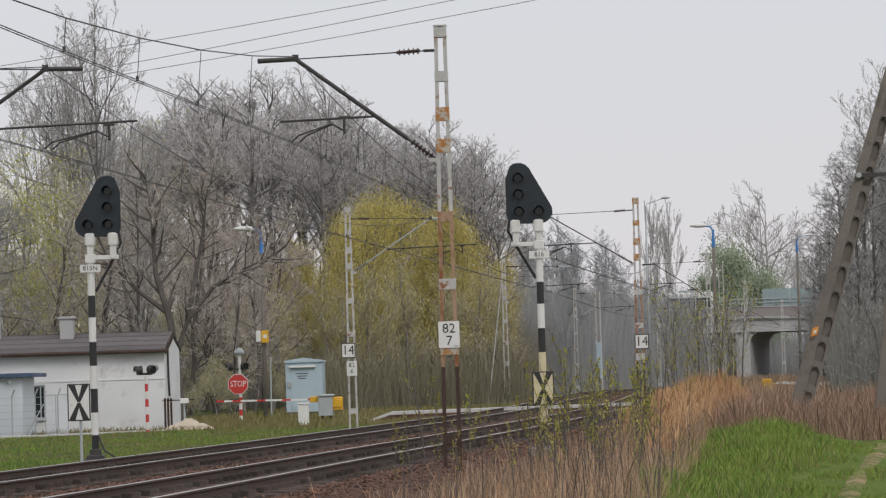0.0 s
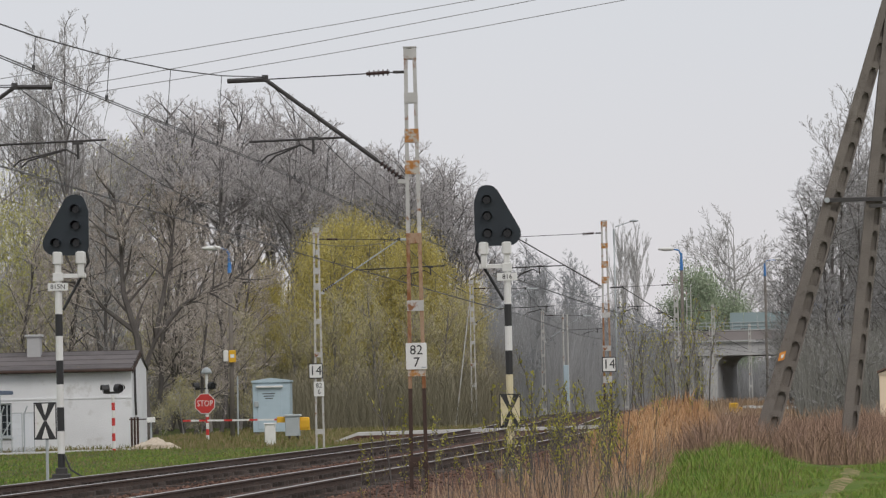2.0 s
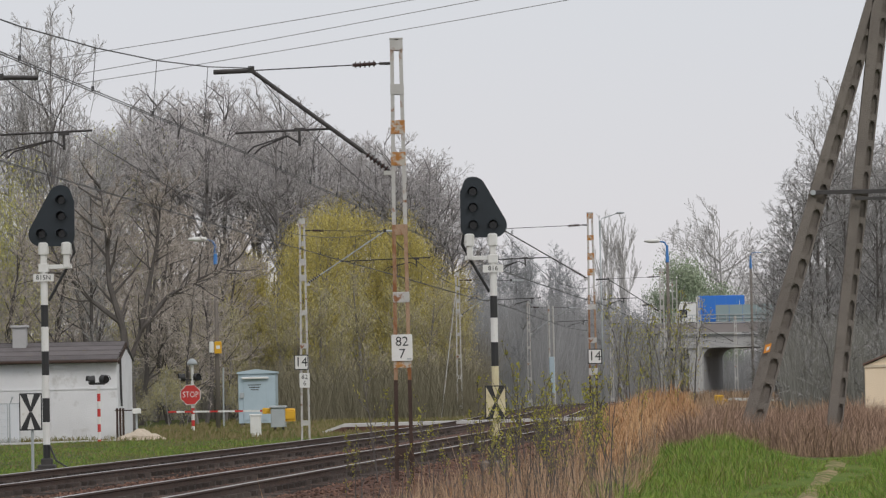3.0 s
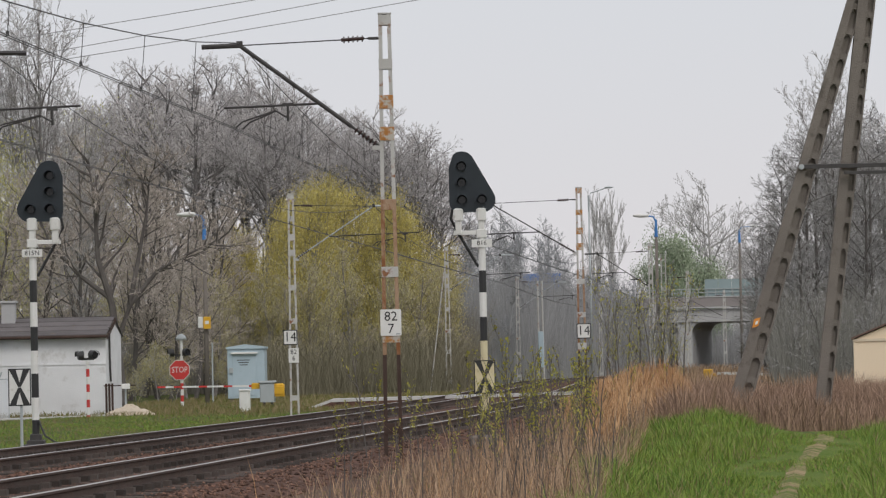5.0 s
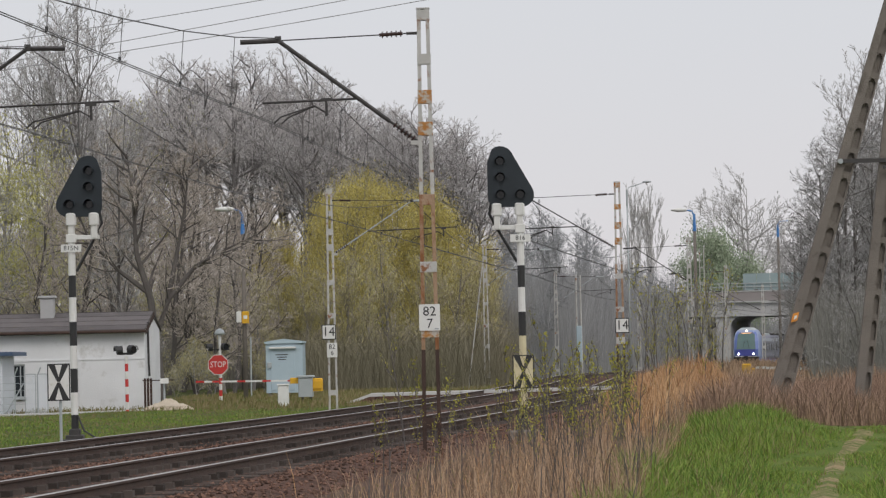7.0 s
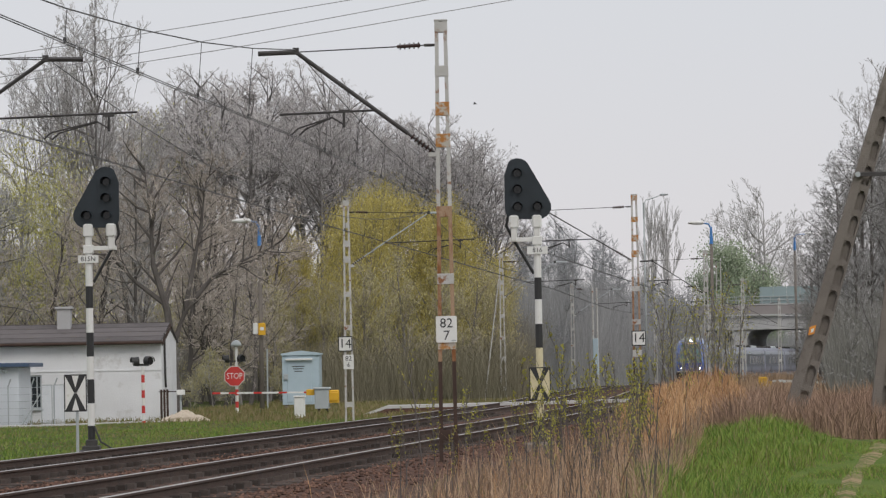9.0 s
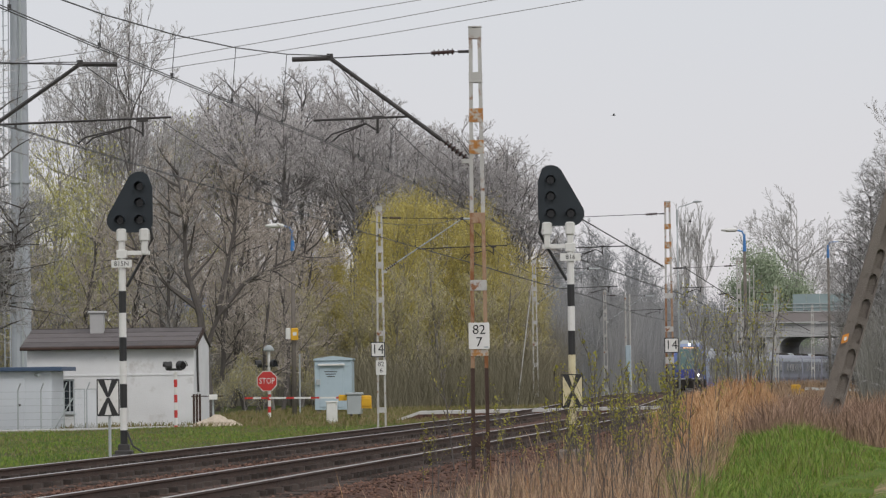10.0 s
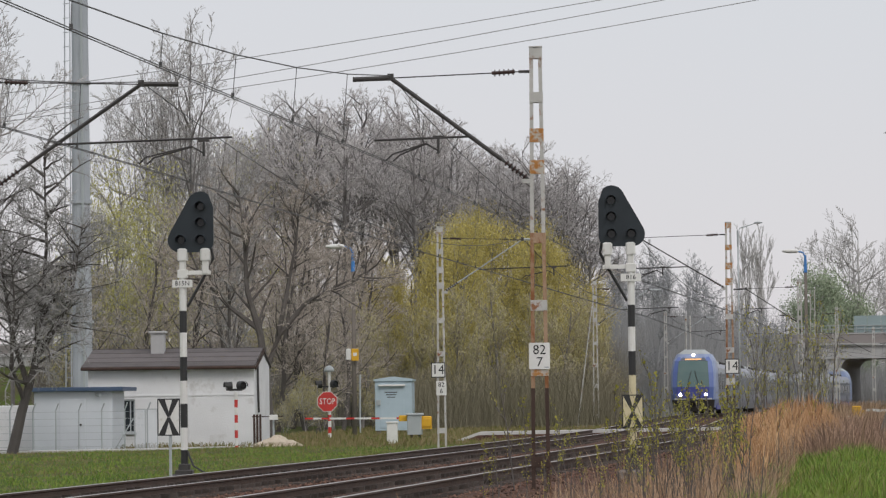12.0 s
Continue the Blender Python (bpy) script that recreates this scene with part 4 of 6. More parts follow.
def build_crossing():
    a = thing("crossing_light", pose(0, 0, 0), "black twin road lights on a red and white post", "crossing light")
    striped_post(a, -12.97, 125, -0.5, 1.62, 8)
    part("cross_arm", Shape().box(-13.15, -12.75, 124.95, 125.05, 1.66, 1.74), BLACK, a)
    road_lamp(a, -13.12, 125, 1.82, radians(-70))
    road_lamp(a, -12.82, 125, 1.84, radians(40))
    b = thing("stop_sign", pose(0, 0, 0), "red octagonal STOP sign, lights and bell on striped post", "stop sign")
    striped_post(b, -11.9, 153, -0.6, 0.95, 6, 0.07)
    part("post_top", Shape().tube([(-11.9, 153, 0.95), (-11.9, 153, 2.55)], 0.06, 10), WHITE, b)

    def octa(r):
        return [(-11.98 + r * math.cos(radians(22.5 + 45 * i)), 1.25 + r * math.sin(radians(22.5 + 45 * i))) for i in range(8)][::-1]

    f = part("sign_plate", Shape().plate(octa(0.46), 152.88, 152.9), WHITE, b)
    part("face", Shape().plate(octa(0.43), 152.872, 152.876), RED, f)
    lettering("word", "STOP", 0.36, -11.98, 152.868, 1.25, WHITE, f, 0.78)
    part("cross_arm", Shape().box(-12.3, -11.5, 152.95, 153.05, 1.86, 1.92), BLACK, b)
    road_lamp(b, -12.22, 153, 1.98, radians(-75))
    road_lamp(b, -11.72, 153, 2.0, radians(30))
    bell = Shape()
    prof = [(0.04, 2.50), (0.23, 2.53), (0.22, 2.61), (0.15, 2.72), (0.05, 2.78)]
    bell.loft([[(-11.9 + r * math.cos(2 * math.pi * i / 14), 153 + r * math.sin(2 * math.pi * i / 14), z) for i in range(14)] for r, z in prof])
    part("bell", bell, GREYBOX, b, "grey dome bell", smooth=True)

    c = thing("barrier", pose(0, 0, 0), "lowered red and white barrier arm with a yellow counterweight", "barrier")
    x = -12.62
    n = 12
    for i in range(n):
        w = 0.36
        xa = x + i * w
        zz = 0.56 - 0.02 * i / n
        part("arm_band", Shape().box(xa, xa + w, 149.2 - i * 0.27 - 0.03, 149.2 - i * 0.27 + 0.03, zz - 0.036, zz + 0.036), RED if i % 3 == 2 or i == 0 else WHITE, c)
    part("arm_mount", Shape().soft(-8.55, -7.85, 145.9, 146.05, 0.42, 0.66, 0.03), YELLOW, c)
    part("counterweight", Shape().soft(-7.75, -7.22, 145.8, 146.1, 0.1, 0.62, 0.05).soft(-7.75, -7.22, 145.75, 145.8, 0.2, 0.52, 0.02), YELLOW, c, "yellow cast counterweight")
    dr = part("drive_box", Shape().soft(-8.2, -7.62, 145.6, 146.6, -0.12, 0.66, 0.04), GREYBOX, c, "grey barrier drive housing")
    part("lid", Shape().soft(-8.25, -7.57, 145.55, 146.65, 0.66, 0.74, 0.03), GREYBOX, dr)
    for xx in (-8.1, -7.78):
        part("leg", Shape().box(xx, xx + 0.1, 146, 146.1, -0.5, -0.12), DARKSTEEL, dr)
    w = part("white_marker", Shape().soft(-8.12, -7.73, 130.9, 131.2, -0.5, 0.45, 0.03).soft(-8.15, -7.7, 130.87, 131.23, 0.45, 0.5, 0.02), WHITE)
    tagged(w, "short white painted concrete marker post in the grass", "marker post")

    e = thing("barrier", pose(0, 0, 0), "lowered striped barrier arm with yellow mounting behind the weeds", "barrier")
    part("arm_mount", Shape().soft(10.95, 11.38, 164.9, 165.1, 0.28, 0.76, 0.04).soft(11.38, 11.56, 164.95, 165.05, 0.40, 0.56, 0.03), YELLOW, e, "yellow barrier mounting")
    part("drive_box", Shape().soft(10.8, 11.4, 165.1, 165.9, -0.6, 0.3, 0.04), GREYBOX, e)
    for i in range(9):
        part("arm_band", Shape().box(11.57 + 0.5 * i, 12.07 + 0.5 * i, 164.97, 165.03, 0.50 - 0.022 * i, 0.62 - 0.022 * i), RED if i % 3 == 2 else WHITE, e)
    k = thing("relay_cabinet", pose(0, 0, 0), "pale blue-grey sheet-metal relay cabinet on short feet", "relay cabinet")
    x0, x1, y0, y1 = -10.8, -9.0, 165, 167.2
    part("body", Shape().soft(x0 + 0.05, x1 - 0.05, y0, y1, -0.1, 2.15, 0.03), BLUEGREY, k)
    part("roof", Shape().loft([[(x0, y0 - 0.1, 2.15), (x1, y0 - 0.1, 2.15), (x1, y1 + 0.1, 2.15), (x0, y1 + 0.1, 2.15)], [(x0, y0 - 0.1, 2.24), (x1, y0 - 0.1, 2.24), (x1, y1 + 0.1, 2.24), (x0, y1 + 0.1, 2.24)], [(-9.95, y0 - 0.1, 2.36), (-9.9, y0 - 0.1, 2.36), (-9.9, y1 + 0.1, 2.36), (-9.95, y1 + 0.1, 2.36)]]), BLUEGREY, k)
    d = part("door", Shape().soft(x0 + 0.28, x1 - 0.42, y0 - 0.03, y0, 0.02, 1.98, 0.01), BLUEGREY, k)
    part("canopy", Shape().soft(x0 + 0.22, x1 - 0.36, y0 - 0.2, y0, 1.92, 2.0, 0.02), WHITE, d, "pale rain strip")
    part("handle", Shape().soft(x0 + 0.12, x0 + 0.32, y0 - 0.09, y0 - 0.03, 1.05, 1.3, 0.02), GREYBOX, d)
    for i in range(3):
        part("notice_bar", Shape().box(x0 + 0.5 + 0.06 * i, x1 - 0.72 - 0.05 * i, y0 - 0.037, y0 - 0.032, 1.62 - 0.11 * i, 1.66 - 0.11 * i), DARKSTEEL, d)
    for xx in (x0 + 0.1, x1 - 0.3):
        part("foot", Shape().soft(xx, xx + 0.2, y0 + 0.05, y0 + 0.3, -0.55, -0.1, 0.02), CONCRETE, k)
    mp = part("marker_pole", Shape().tube([(-11.3, 163, -0.6), (-11.28, 163, 2.45)], 0.035, 8), GREYBOX)
    tagged(mp, "thin pale pole beside the relay cabinet", "pole")


def build_lamp(x, y, zb, h, arm, side, blue, tilt=0.0, big=1.0):
    lab = "street lamp on a tapered grey concrete pole with a blue bracket" if blue else "tall thin street lamp with a bare arm"
    r = thing("street_lamp", pose(x, y, zb), lab, "street lamp", "street lamps")
    s = Shape().tube([(0, 0, -0.3), (0, 0, h - 0.7)], 0.115 if blue else 0.06, 10, 0.08 if blue else 0.04)
    part("pole", s, CONCRETE if blue else GREYBOX, r, smooth=True)
    part("bracket", Shape().tube([(0, 0, h - 1.1), (0, 0, h - 0.2)], 0.1 if blue else 0.05, 10, 0.06).tube([(0, 0, h - 0.3), (side * 0.12, 0, h - 0.05), (side * 0.35, 0, h), (side * arm, 0, h + tilt)], 0.045 * big, 8), BLUE if blue else GREYBOX, r, "blue painted bracket" if blue else "")
    hd = Shape().loft([[(side * (arm + a * big), w * math.cos(q), h + tilt + 0.03 + e * big * math.sin(q)) for q in [math.pi * i / 5 for i in range(10)]] for a, w, e in ((-0.1, 0.05, 0.04), (0.0, 0.14, 0.1), (0.4, 0.16, 0.11), (0.75, 0.1, 0.05))])
    part("lantern", hd, WHITE if blue else GREYBOX, r, "pale cobra-head lantern", smooth=True)


build_house()
build_crossing()
build_lamp(-11.33, 160, -0.5, 8.6, 0.45, -1, True)
build_lamp(10.3, 190, -0.6, 9.4, 0.45, -1, True)
build_lamp(19.3, 250, -0.7, 11.0, 0.8, 1, True, 0.0, 0.6)
build_lamp(7.15, 200, -0.6, 11.2, 0.95, 1, False, 0.2, 0.55)
box = thing("lamp_notice", pose(-11.45, 159.8, 0), "orange and white notice boxes on the lamp pole", "notice box")
part("orange_box", Shape().soft(0.02, 0.34, -0.1, 0.05, 3.05, 3.58, 0.03), YELLOW, box)
part("white_box", Shape().soft(-0.22, 0.0, -0.08, 0.03, 3.1, 3.58, 0.03), WHITE, box)
part("mark_bar", Shape().box(0.1, 0.27, -0.106, -0.102, 3.25, 3.4), WHITE, box)


# ---- A-shaped concrete pole, beige garage, tall tower ----
def build_a_pole():
    r = thing("concrete_pole", pose(0, 0, 0), "A-shaped weathered concrete power pole with slotted legs", "power pole")
    for (xa, za), (xb, zb_), w0, w1, s0 in (((5.74, -0.93), (9.34, 10.6), 0.25, 0.155, -0.05), ((7.79, -0.93), (9.33, 10.6), 0.165, 0.2, 0.15)):
        a, b = Vector((xa, 80, za)), Vector((xb, 80, zb_))
        d = (b - a).normalized()
        q = Vector((d.z, 0, -d.x))
        ln = (b - a).length
        s = Shape()

        def cut(t0, t1, side0, side1, y0, y1):
            ring = []
            for t in (t0, t1):
                w = w0 + (w1 - w0) * t / ln
                c = a + d * t
                ring.append([c + q * (w * side0) + Vector((0, y0, 0)), c + q * (w * side1) + Vector((0, y0, 0)), c + q * (w * side1) + Vector((0, y1, 0)), c + q * (w * side0) + Vector((0, y1, 0))])
            s.loft(ring)

        # plain cheek, row of deep slots with rounded ends, thin outer flange
        cut(0, ln, -1, s0, -0.1, 0.12)
        cut(0, ln, s0, 0.82, 0.04, 0.12)
        cut(0, ln, 0.82, 1, -0.07, 0.12)
        t, mid = 0.0, (s0 + 0.82) / 2
        while t < ln - 0.3:
            cut(t, t + 0.14, s0 - 0.08, 0.9, -0.06, 0.06)
            for e, g in ((0.035, 0.12), (0.07, 0.3)):
                for lo, hi in ((s0 - 0.06, s0 + (0.82 - s0) * 0.28 * (1 if e < 0.05 else 0.5)), (0.82 - (0.82 - s0) * 0.28 * (1 if e < 0.05 else 0.5), 0.88)):
                    cut(t - e, t + 0.02, lo, hi, -0.055 + 0.1 * e, 0.055)
            t += 0.573
        part("leg", s, CONCRETE, r)
    bm = part("cross_beam", Shape().soft(7.55, 10.9, 79.8, 79.88, 5.39, 5.48, 0.01), DARKSTEEL, r, "dark steel cross beam")
    part("cross_beam", Shape().soft(8.5, 10.9, 79.66, 79.76, 5.24, 5.31, 0.01), DARKSTEEL, r, "dark steel cross beam")
    for x in (7.58,):
        part("bolt", Shape().tube([(x, 79.76, 5.43), (x, 79.95, 5.43)], 0.06, 8), GREYBOX, bm)
    pl = part("warning_plate", Shape().plate([(6.40, 1.90), (6.54, 1.94), (6.59, 2.13), (6.45, 2.09)], 79.78, 79.79), ORANGE, r, "small orange warning plate")
    part("mark", Shape().plate([(6.46, 1.96), (6.52, 1.98), (6.54, 2.06), (6.48, 2.04)], 79.772, 79.776), WHITE, pl)


def build_garage():
    turned = Matrix.Translation((11.85, 110, 0)) @ Matrix.Rotation(radians(-6.6), 4, "Z") @ Matrix.Translation((-11.85, -110, 0))
    g = thing("garage", turned, "low beige rendered garage with a brown sloping roof edge", "garage")
    part("wall", Shape().soft(11.88, 22, 110, 117, -0.6, 1.72, 0.02), BEIGE, g)
    part("gable", Shape().loft([[(11.88, yy, 1.72), (22, yy, 1.72), (16.9, yy, 3.72)] for yy in (117, 110.0)]), BEIGE, g)
    part("string_course", Shape().box(11.86, 22, 109.96, 110, 1.66, 1.74), mat("pale_trim", (0.7, 0.6, 0.46), (0.66, 0.56, 0.42), 2), g)
    for sx, xa in ((1, 11.82), (-1, 22.1)):
        part("roof_slope", Shape().loft([[(xa, yy, 1.73), (16.9, yy, 3.75), (16.9, yy, 3.80), (xa, yy, 1.78)][::sx] for yy in (109.88, 117.12)]), BROWNROOF, g)


def build_tower():
    t = thing("radio_tower", pose(-24.9, 170, -0.5), "tall grey galvanised tubular mast with ladder rungs and flanges", "radio mast")
    h, n = 34.0, 6
    for i in range(n):
        r0, r1 = 0.50 - 0.03 * i, 0.50 - 0.03 * (i + 1)
        sec = part("section", Shape().tube([(0, 0, h * i / n), (0, 0, h * (i + 1) / n)], r0, 20, r1), STEELTOWER, t, smooth=False)
        part("flange", Shape().tube([(0, 0, h * (i + 1) / n - 0.08), (0, 0, h * (i + 1) / n + 0.08)], r1 + 0.09, 20), STEELTOWER, sec)
    lad = part("ladder", Shape().tube([(-0.75, -0.35, 0.5), (-0.62, -0.3, h)], 0.03, 6).tube([(-0.45, -0.62, 0.5), (-0.35, -0.5, h)], 0.03, 6), STEELTOWER, t)
    for i in range(48):
        z = 1 + 0.68 * i
        part("rung", Shape().tube([(-0.74, -0.35, z), (-0.44, -0.61, z)], 0.018, 5), STEELTOWER, lad)
    part("cable_tray", Shape().box(0.1, 0.2, -0.6, -0.5, 0.5, h), GREYBOX, t)


build_a_pole()
build_garage()
build_tower()


# ---- road bridge ----
def build_bridge():
    b = thing("road_bridge", pose(0, 0, 0), "pale concrete road bridge with brown parapet, railing and panels", "bridge")
    yb = 400
    zs, zd = 5.3, 6.75
    part("deck", Shape().soft(-120, 170, yb, yb + 17, zs, zd, 0.1), PALECONC, b)
    part("parapet", Shape().soft(-120, 170, yb - 0.35, yb + 0.05, 6.98, 7.98, 0.05), BROWNBEAM, b, "long brown parapet beam")
    part("edge_strip", Shape().box(-120, 170, yb - 0.5, yb, 6.8, 6.96), PALECONC, b, "pale concrete edge strip")
    part("parapet_cap", Shape().box(-120, 170, yb - 0.42, yb + 0.1, 8.0, 8.12), PALECONC, b)
    for i in range(60):
        x = 0.5 + 0.95 * i
        part("rail_post", Shape().box(x, x + 0.08, yb - 0.2, yb - 0.1, 8.1, 8.9), GREYBOX, b)
    for z in (8.5, 8.88):
        part("hand_rail", Shape().box(-120, 170, yb - 0.2, yb - 0.12, z, z + 0.08), GREYBOX, b)
    for i in range(7):
        x = 26.9 + 1.5 * i
        part("noise_panel", Shape().box(x, x + 1.46, yb - 0.05, yb, 8.0, 10.0), NOISEPANEL, b, "dusty translucent panel")

    def along(profile, depth=16.5):
        """Sweeps an (x, z) outline under the deck in the railway's heading."""
        return Shape().loft([[(x + 0.2 * dy, yb + 0.3 + dy, z) for x, z in profile] for dy in (depth, 0.0)])

    part("pier", along([(23.85, -1.2), (25.4, -1.2), (25.4, zs), (23.85, zs)]), PALECONC, b)
    for x in (22.2, 20.4):
        part("column", along([(x, -1.2), (x + 0.5, -1.2), (x + 0.5, zs), (x, zs)]), PALECONC, b)
    for x, r, k in ((25.38, 1.25, 1), (39.5, 1.25, -1), (23.87, 0.5, -1), (22.68, 0.5, 1)):
        arc = [(x + k * r * (1 - math.sin(q)), zs + 0.01 - r * (1 - math.cos(q))) for q in [math.pi / 2 * i / 6 for i in range(7)]]
        part("haunch", along(([(x, zs + 0.02)] + arc)[::k]), PALECONC, b, "rounded haunch under the deck")
    part("abutment", along([(39.5, -1.2), (60, -1.2), (60, zs), (39.5, zs)]), PALECONC, b)
    part("abutment", Shape().soft(-60, 18.6, yb + 0.3, yb + 11.5, -1.2, zs, 0.15), CONCRETE, b)
    s = Shape()
    for x0, x1 in ((-110, 17.5), (41, 160)):
        s.loft([[(x, yb + 0.1, 5.6), (x, yb - 3, 5.0), (x, yb - 16, -1.0), (x, yb + 0.1, -1.5)] for x in ((x0, x1))])
    tagged(part("embankment", s, GROUND), "grassy embankment beside the bridge", "embankment", kind="structure")


build_bridge()


# ---- trees ----
def grow(seed, h, r, kids, angle, ratio, up, start, wander=0.12, droop=0.0, stem=0.035, deep=0.46, cone=0.62, limbs=()):
    """Branches of a tree as (points, first radius, last radius, level); limbs: main stems (points, radius, first bare share) in place of one trunk."""
    rnd = random.Random(seed)
    out = []

    def sprout(pts, ln, rad, lev, bare):
        n = len(pts) - 1
        for i in range(kids[lev]):
            u = min(bare + (1 - bare) * ((i + rnd.random()) / kids[lev]) ** (0.7 if limbs else 1.0), 0.995)
            j = int(u * n)
            b = pts[j].lerp(pts[j + 1], u * n - j)
            ax = (pts[j + 1] - pts[j]).normalized()
            side = ax.cross(Vector((rnd.gauss(0, 1), rnd.gauss(0, 1), rnd.gauss(0, 1)))).normalized()
            a = radians(rnd.uniform(angle * 0.65, angle * 1.25))
            nd = ax * math.cos(a) + side * math.sin(a)
            taper = 1 - (cone if lev == 0 else 0.5) * u
            rec(b, nd.normalized(), ln * (ratio if lev == 0 else deep) * taper * rnd.uniform(0.75, 1.2), max(0.007, rad * (0.36 if lev == 0 else 0.42) * taper), lev + 1)

    def rec(p, d, ln, rad, lev):
        n = (7, 4, 2, 1)[min(lev, 3)]
        pts, q, dd = [p], p, d
        for _ in range(n):
            dd = (dd + Vector((rnd.gauss(0, wander if lev else stem), rnd.gauss(0, wander if lev else stem), rnd.gauss(0, wander * 0.6) + (up if lev else 0.06) - droop * max(0, lev - 1)))).normalized()
            q = q + dd * (ln / n)
            pts.append(q)
        out.append((pts, rad, rad * (0.25 if lev < 3 else 0.5), lev))
        if lev < len(kids):
            sprout(pts, ln, rad, lev, start if lev == 0 else 0.2)

    for pts, rad, bare in limbs:
        pts = [Vector(p) for p in pts]
        out.append((pts, rad, rad * 0.08, 0))
        sprout(pts, h, rad, 0, bare)
    if not limbs:
        rec(Vector((0, 0, 0)), Vector((rnd.gauss(0, 0.03), rnd.gauss(0, 0.03), 1)).normalized(), h, r, 0)
    return out


def fan(seed, h, spread, n, fork, rad, dome=0.3):
    """A trunk and n ascending limbs that end on a dome-shaped outline."""
    rnd = random.Random(seed)
    bend = rnd.gauss(0, 0.02) * h
    limbs = [([(0, 0, 0), (bend * 0.5, 0, h * 0.25), (bend, bend * 0.3, h * 0.5), (bend * 0.7, 0, h * 0.75), (bend * 0.9, 0, h * 0.92)], rad, fork + 0.1)]
    for i in range(n):
        a, q = 2.4 * i + rnd.uniform(-0.4, 0.4), spread * rnd.uniform(0.35, 1.0)
        z0 = h * (fork + (0.72 - fork) * (i + rnd.random()) / n)
        z1 = max(z0 + 0.12 * h, h * (1 - dome * (q / spread) ** 2) * rnd.uniform(0.86, 1.0))
        c, e = math.cos(a) * q, math.sin(a) * q
        b = rnd.gauss(0, 0.04) * q
        limbs.append(([(bend * 0.8, bend * 0.2, z0), (c * 0.38 + b, e * 0.38, z0 + (z1 - z0) * 0.27), (c * 0.72, e * 0.72 + b, z0 + (z1 - z0) * 0.6), (c, e, z1)], rad * 0.45, 0.15))
    return limbs


def prisms(branches, least=0.0):
    s = Shape()
    rnd = random.Random(8)
    for pts, r0, r1, lev in branches:
        if lev >= 2:
            # the last twigs are slender two-edged strips
            d, n, k = pts[-1] - pts[0], len(pts) - 1, len(s.v)
            w = d.cross(Vector((rnd.gauss(0, 1), rnd.gauss(0, 1), rnd.gauss(0, 1)))).normalized() * max(r0, least) * 1.35
            for i, q in enumerate(pts):
                e = w * (1 - 0.5 * i / n)
                s.v += [tuple(q - e), tuple(q + e)]
            s.f += [(k + 2 * i, k + 2 * i + 1, k + 2 * i + 3, k + 2 * i + 2) for i in range(n)]
            continue
        s.tube(pts, max(r0, least), (7, 5, 3, 3)[min(lev, 3)], max(r1, least * 0.6), caps=False)
    return s


def leaves(branches, seed, per, size, hang, jitter=0.35, share=1.0):
    rnd = random.Random(seed)
    s = Shape()
    for pts, _, _, lev in branches:
        if lev < 2:
            continue
        for _ in range(per):
            if rnd.random() > share:
                continue
            p = pts[0].lerp(pts[-1], rnd.random()) + Vector((rnd.gauss(0, jitter), rnd.gauss(0, jitter), rnd.gauss(0, jitter)))
            w = size * rnd.uniform(0.6, 1.4)
            a = rnd.uniform(0, math.pi)
            u = Vector((math.cos(a), math.sin(a), rnd.gauss(0, 0.3))) * w * 0.5
            v = Vector((rnd.gauss(0, 0.35), rnd.gauss(0, 0.35), -1)).normalized() * w * hang
            s.quad(p - u * 0.4, p + v * 0.5 - u, p + v, p + v * 0.5 + u)
    return s


def tree(name, label, branches, bark, twig, leaf=None, leafmat=None, least=0.012, category="tree"):
    t = thing(name, pose(0, 0, 0), label, category, "trees round the crossing" if category == "tree" else "shrubs round the crossing")
    TALL[name] = max(p.z for b in branches for p in b[0])
    part("trunk", prisms([b for b in branches if b[3] < 2]), bark, t)
    part("crown", prisms([b for b in branches if b[3] >= 2], least), twig, t, "fine bare twigs")
    if leaf:
        part("leaves", leaf, leafmat, t, "thin young leaves")
    return t


TALL = {}


def at(px, d, scale, turn):
    """Stands a tree in the direction px at the distance d."""
    x = d * (px - 840) / 6400
    return Matrix.Translation((x, d, ground_z(x, d) - 0.1)) @ Matrix.Rotation(turn, 4, "Z") @ Matrix.Diagonal((scale, scale, scale, 1))


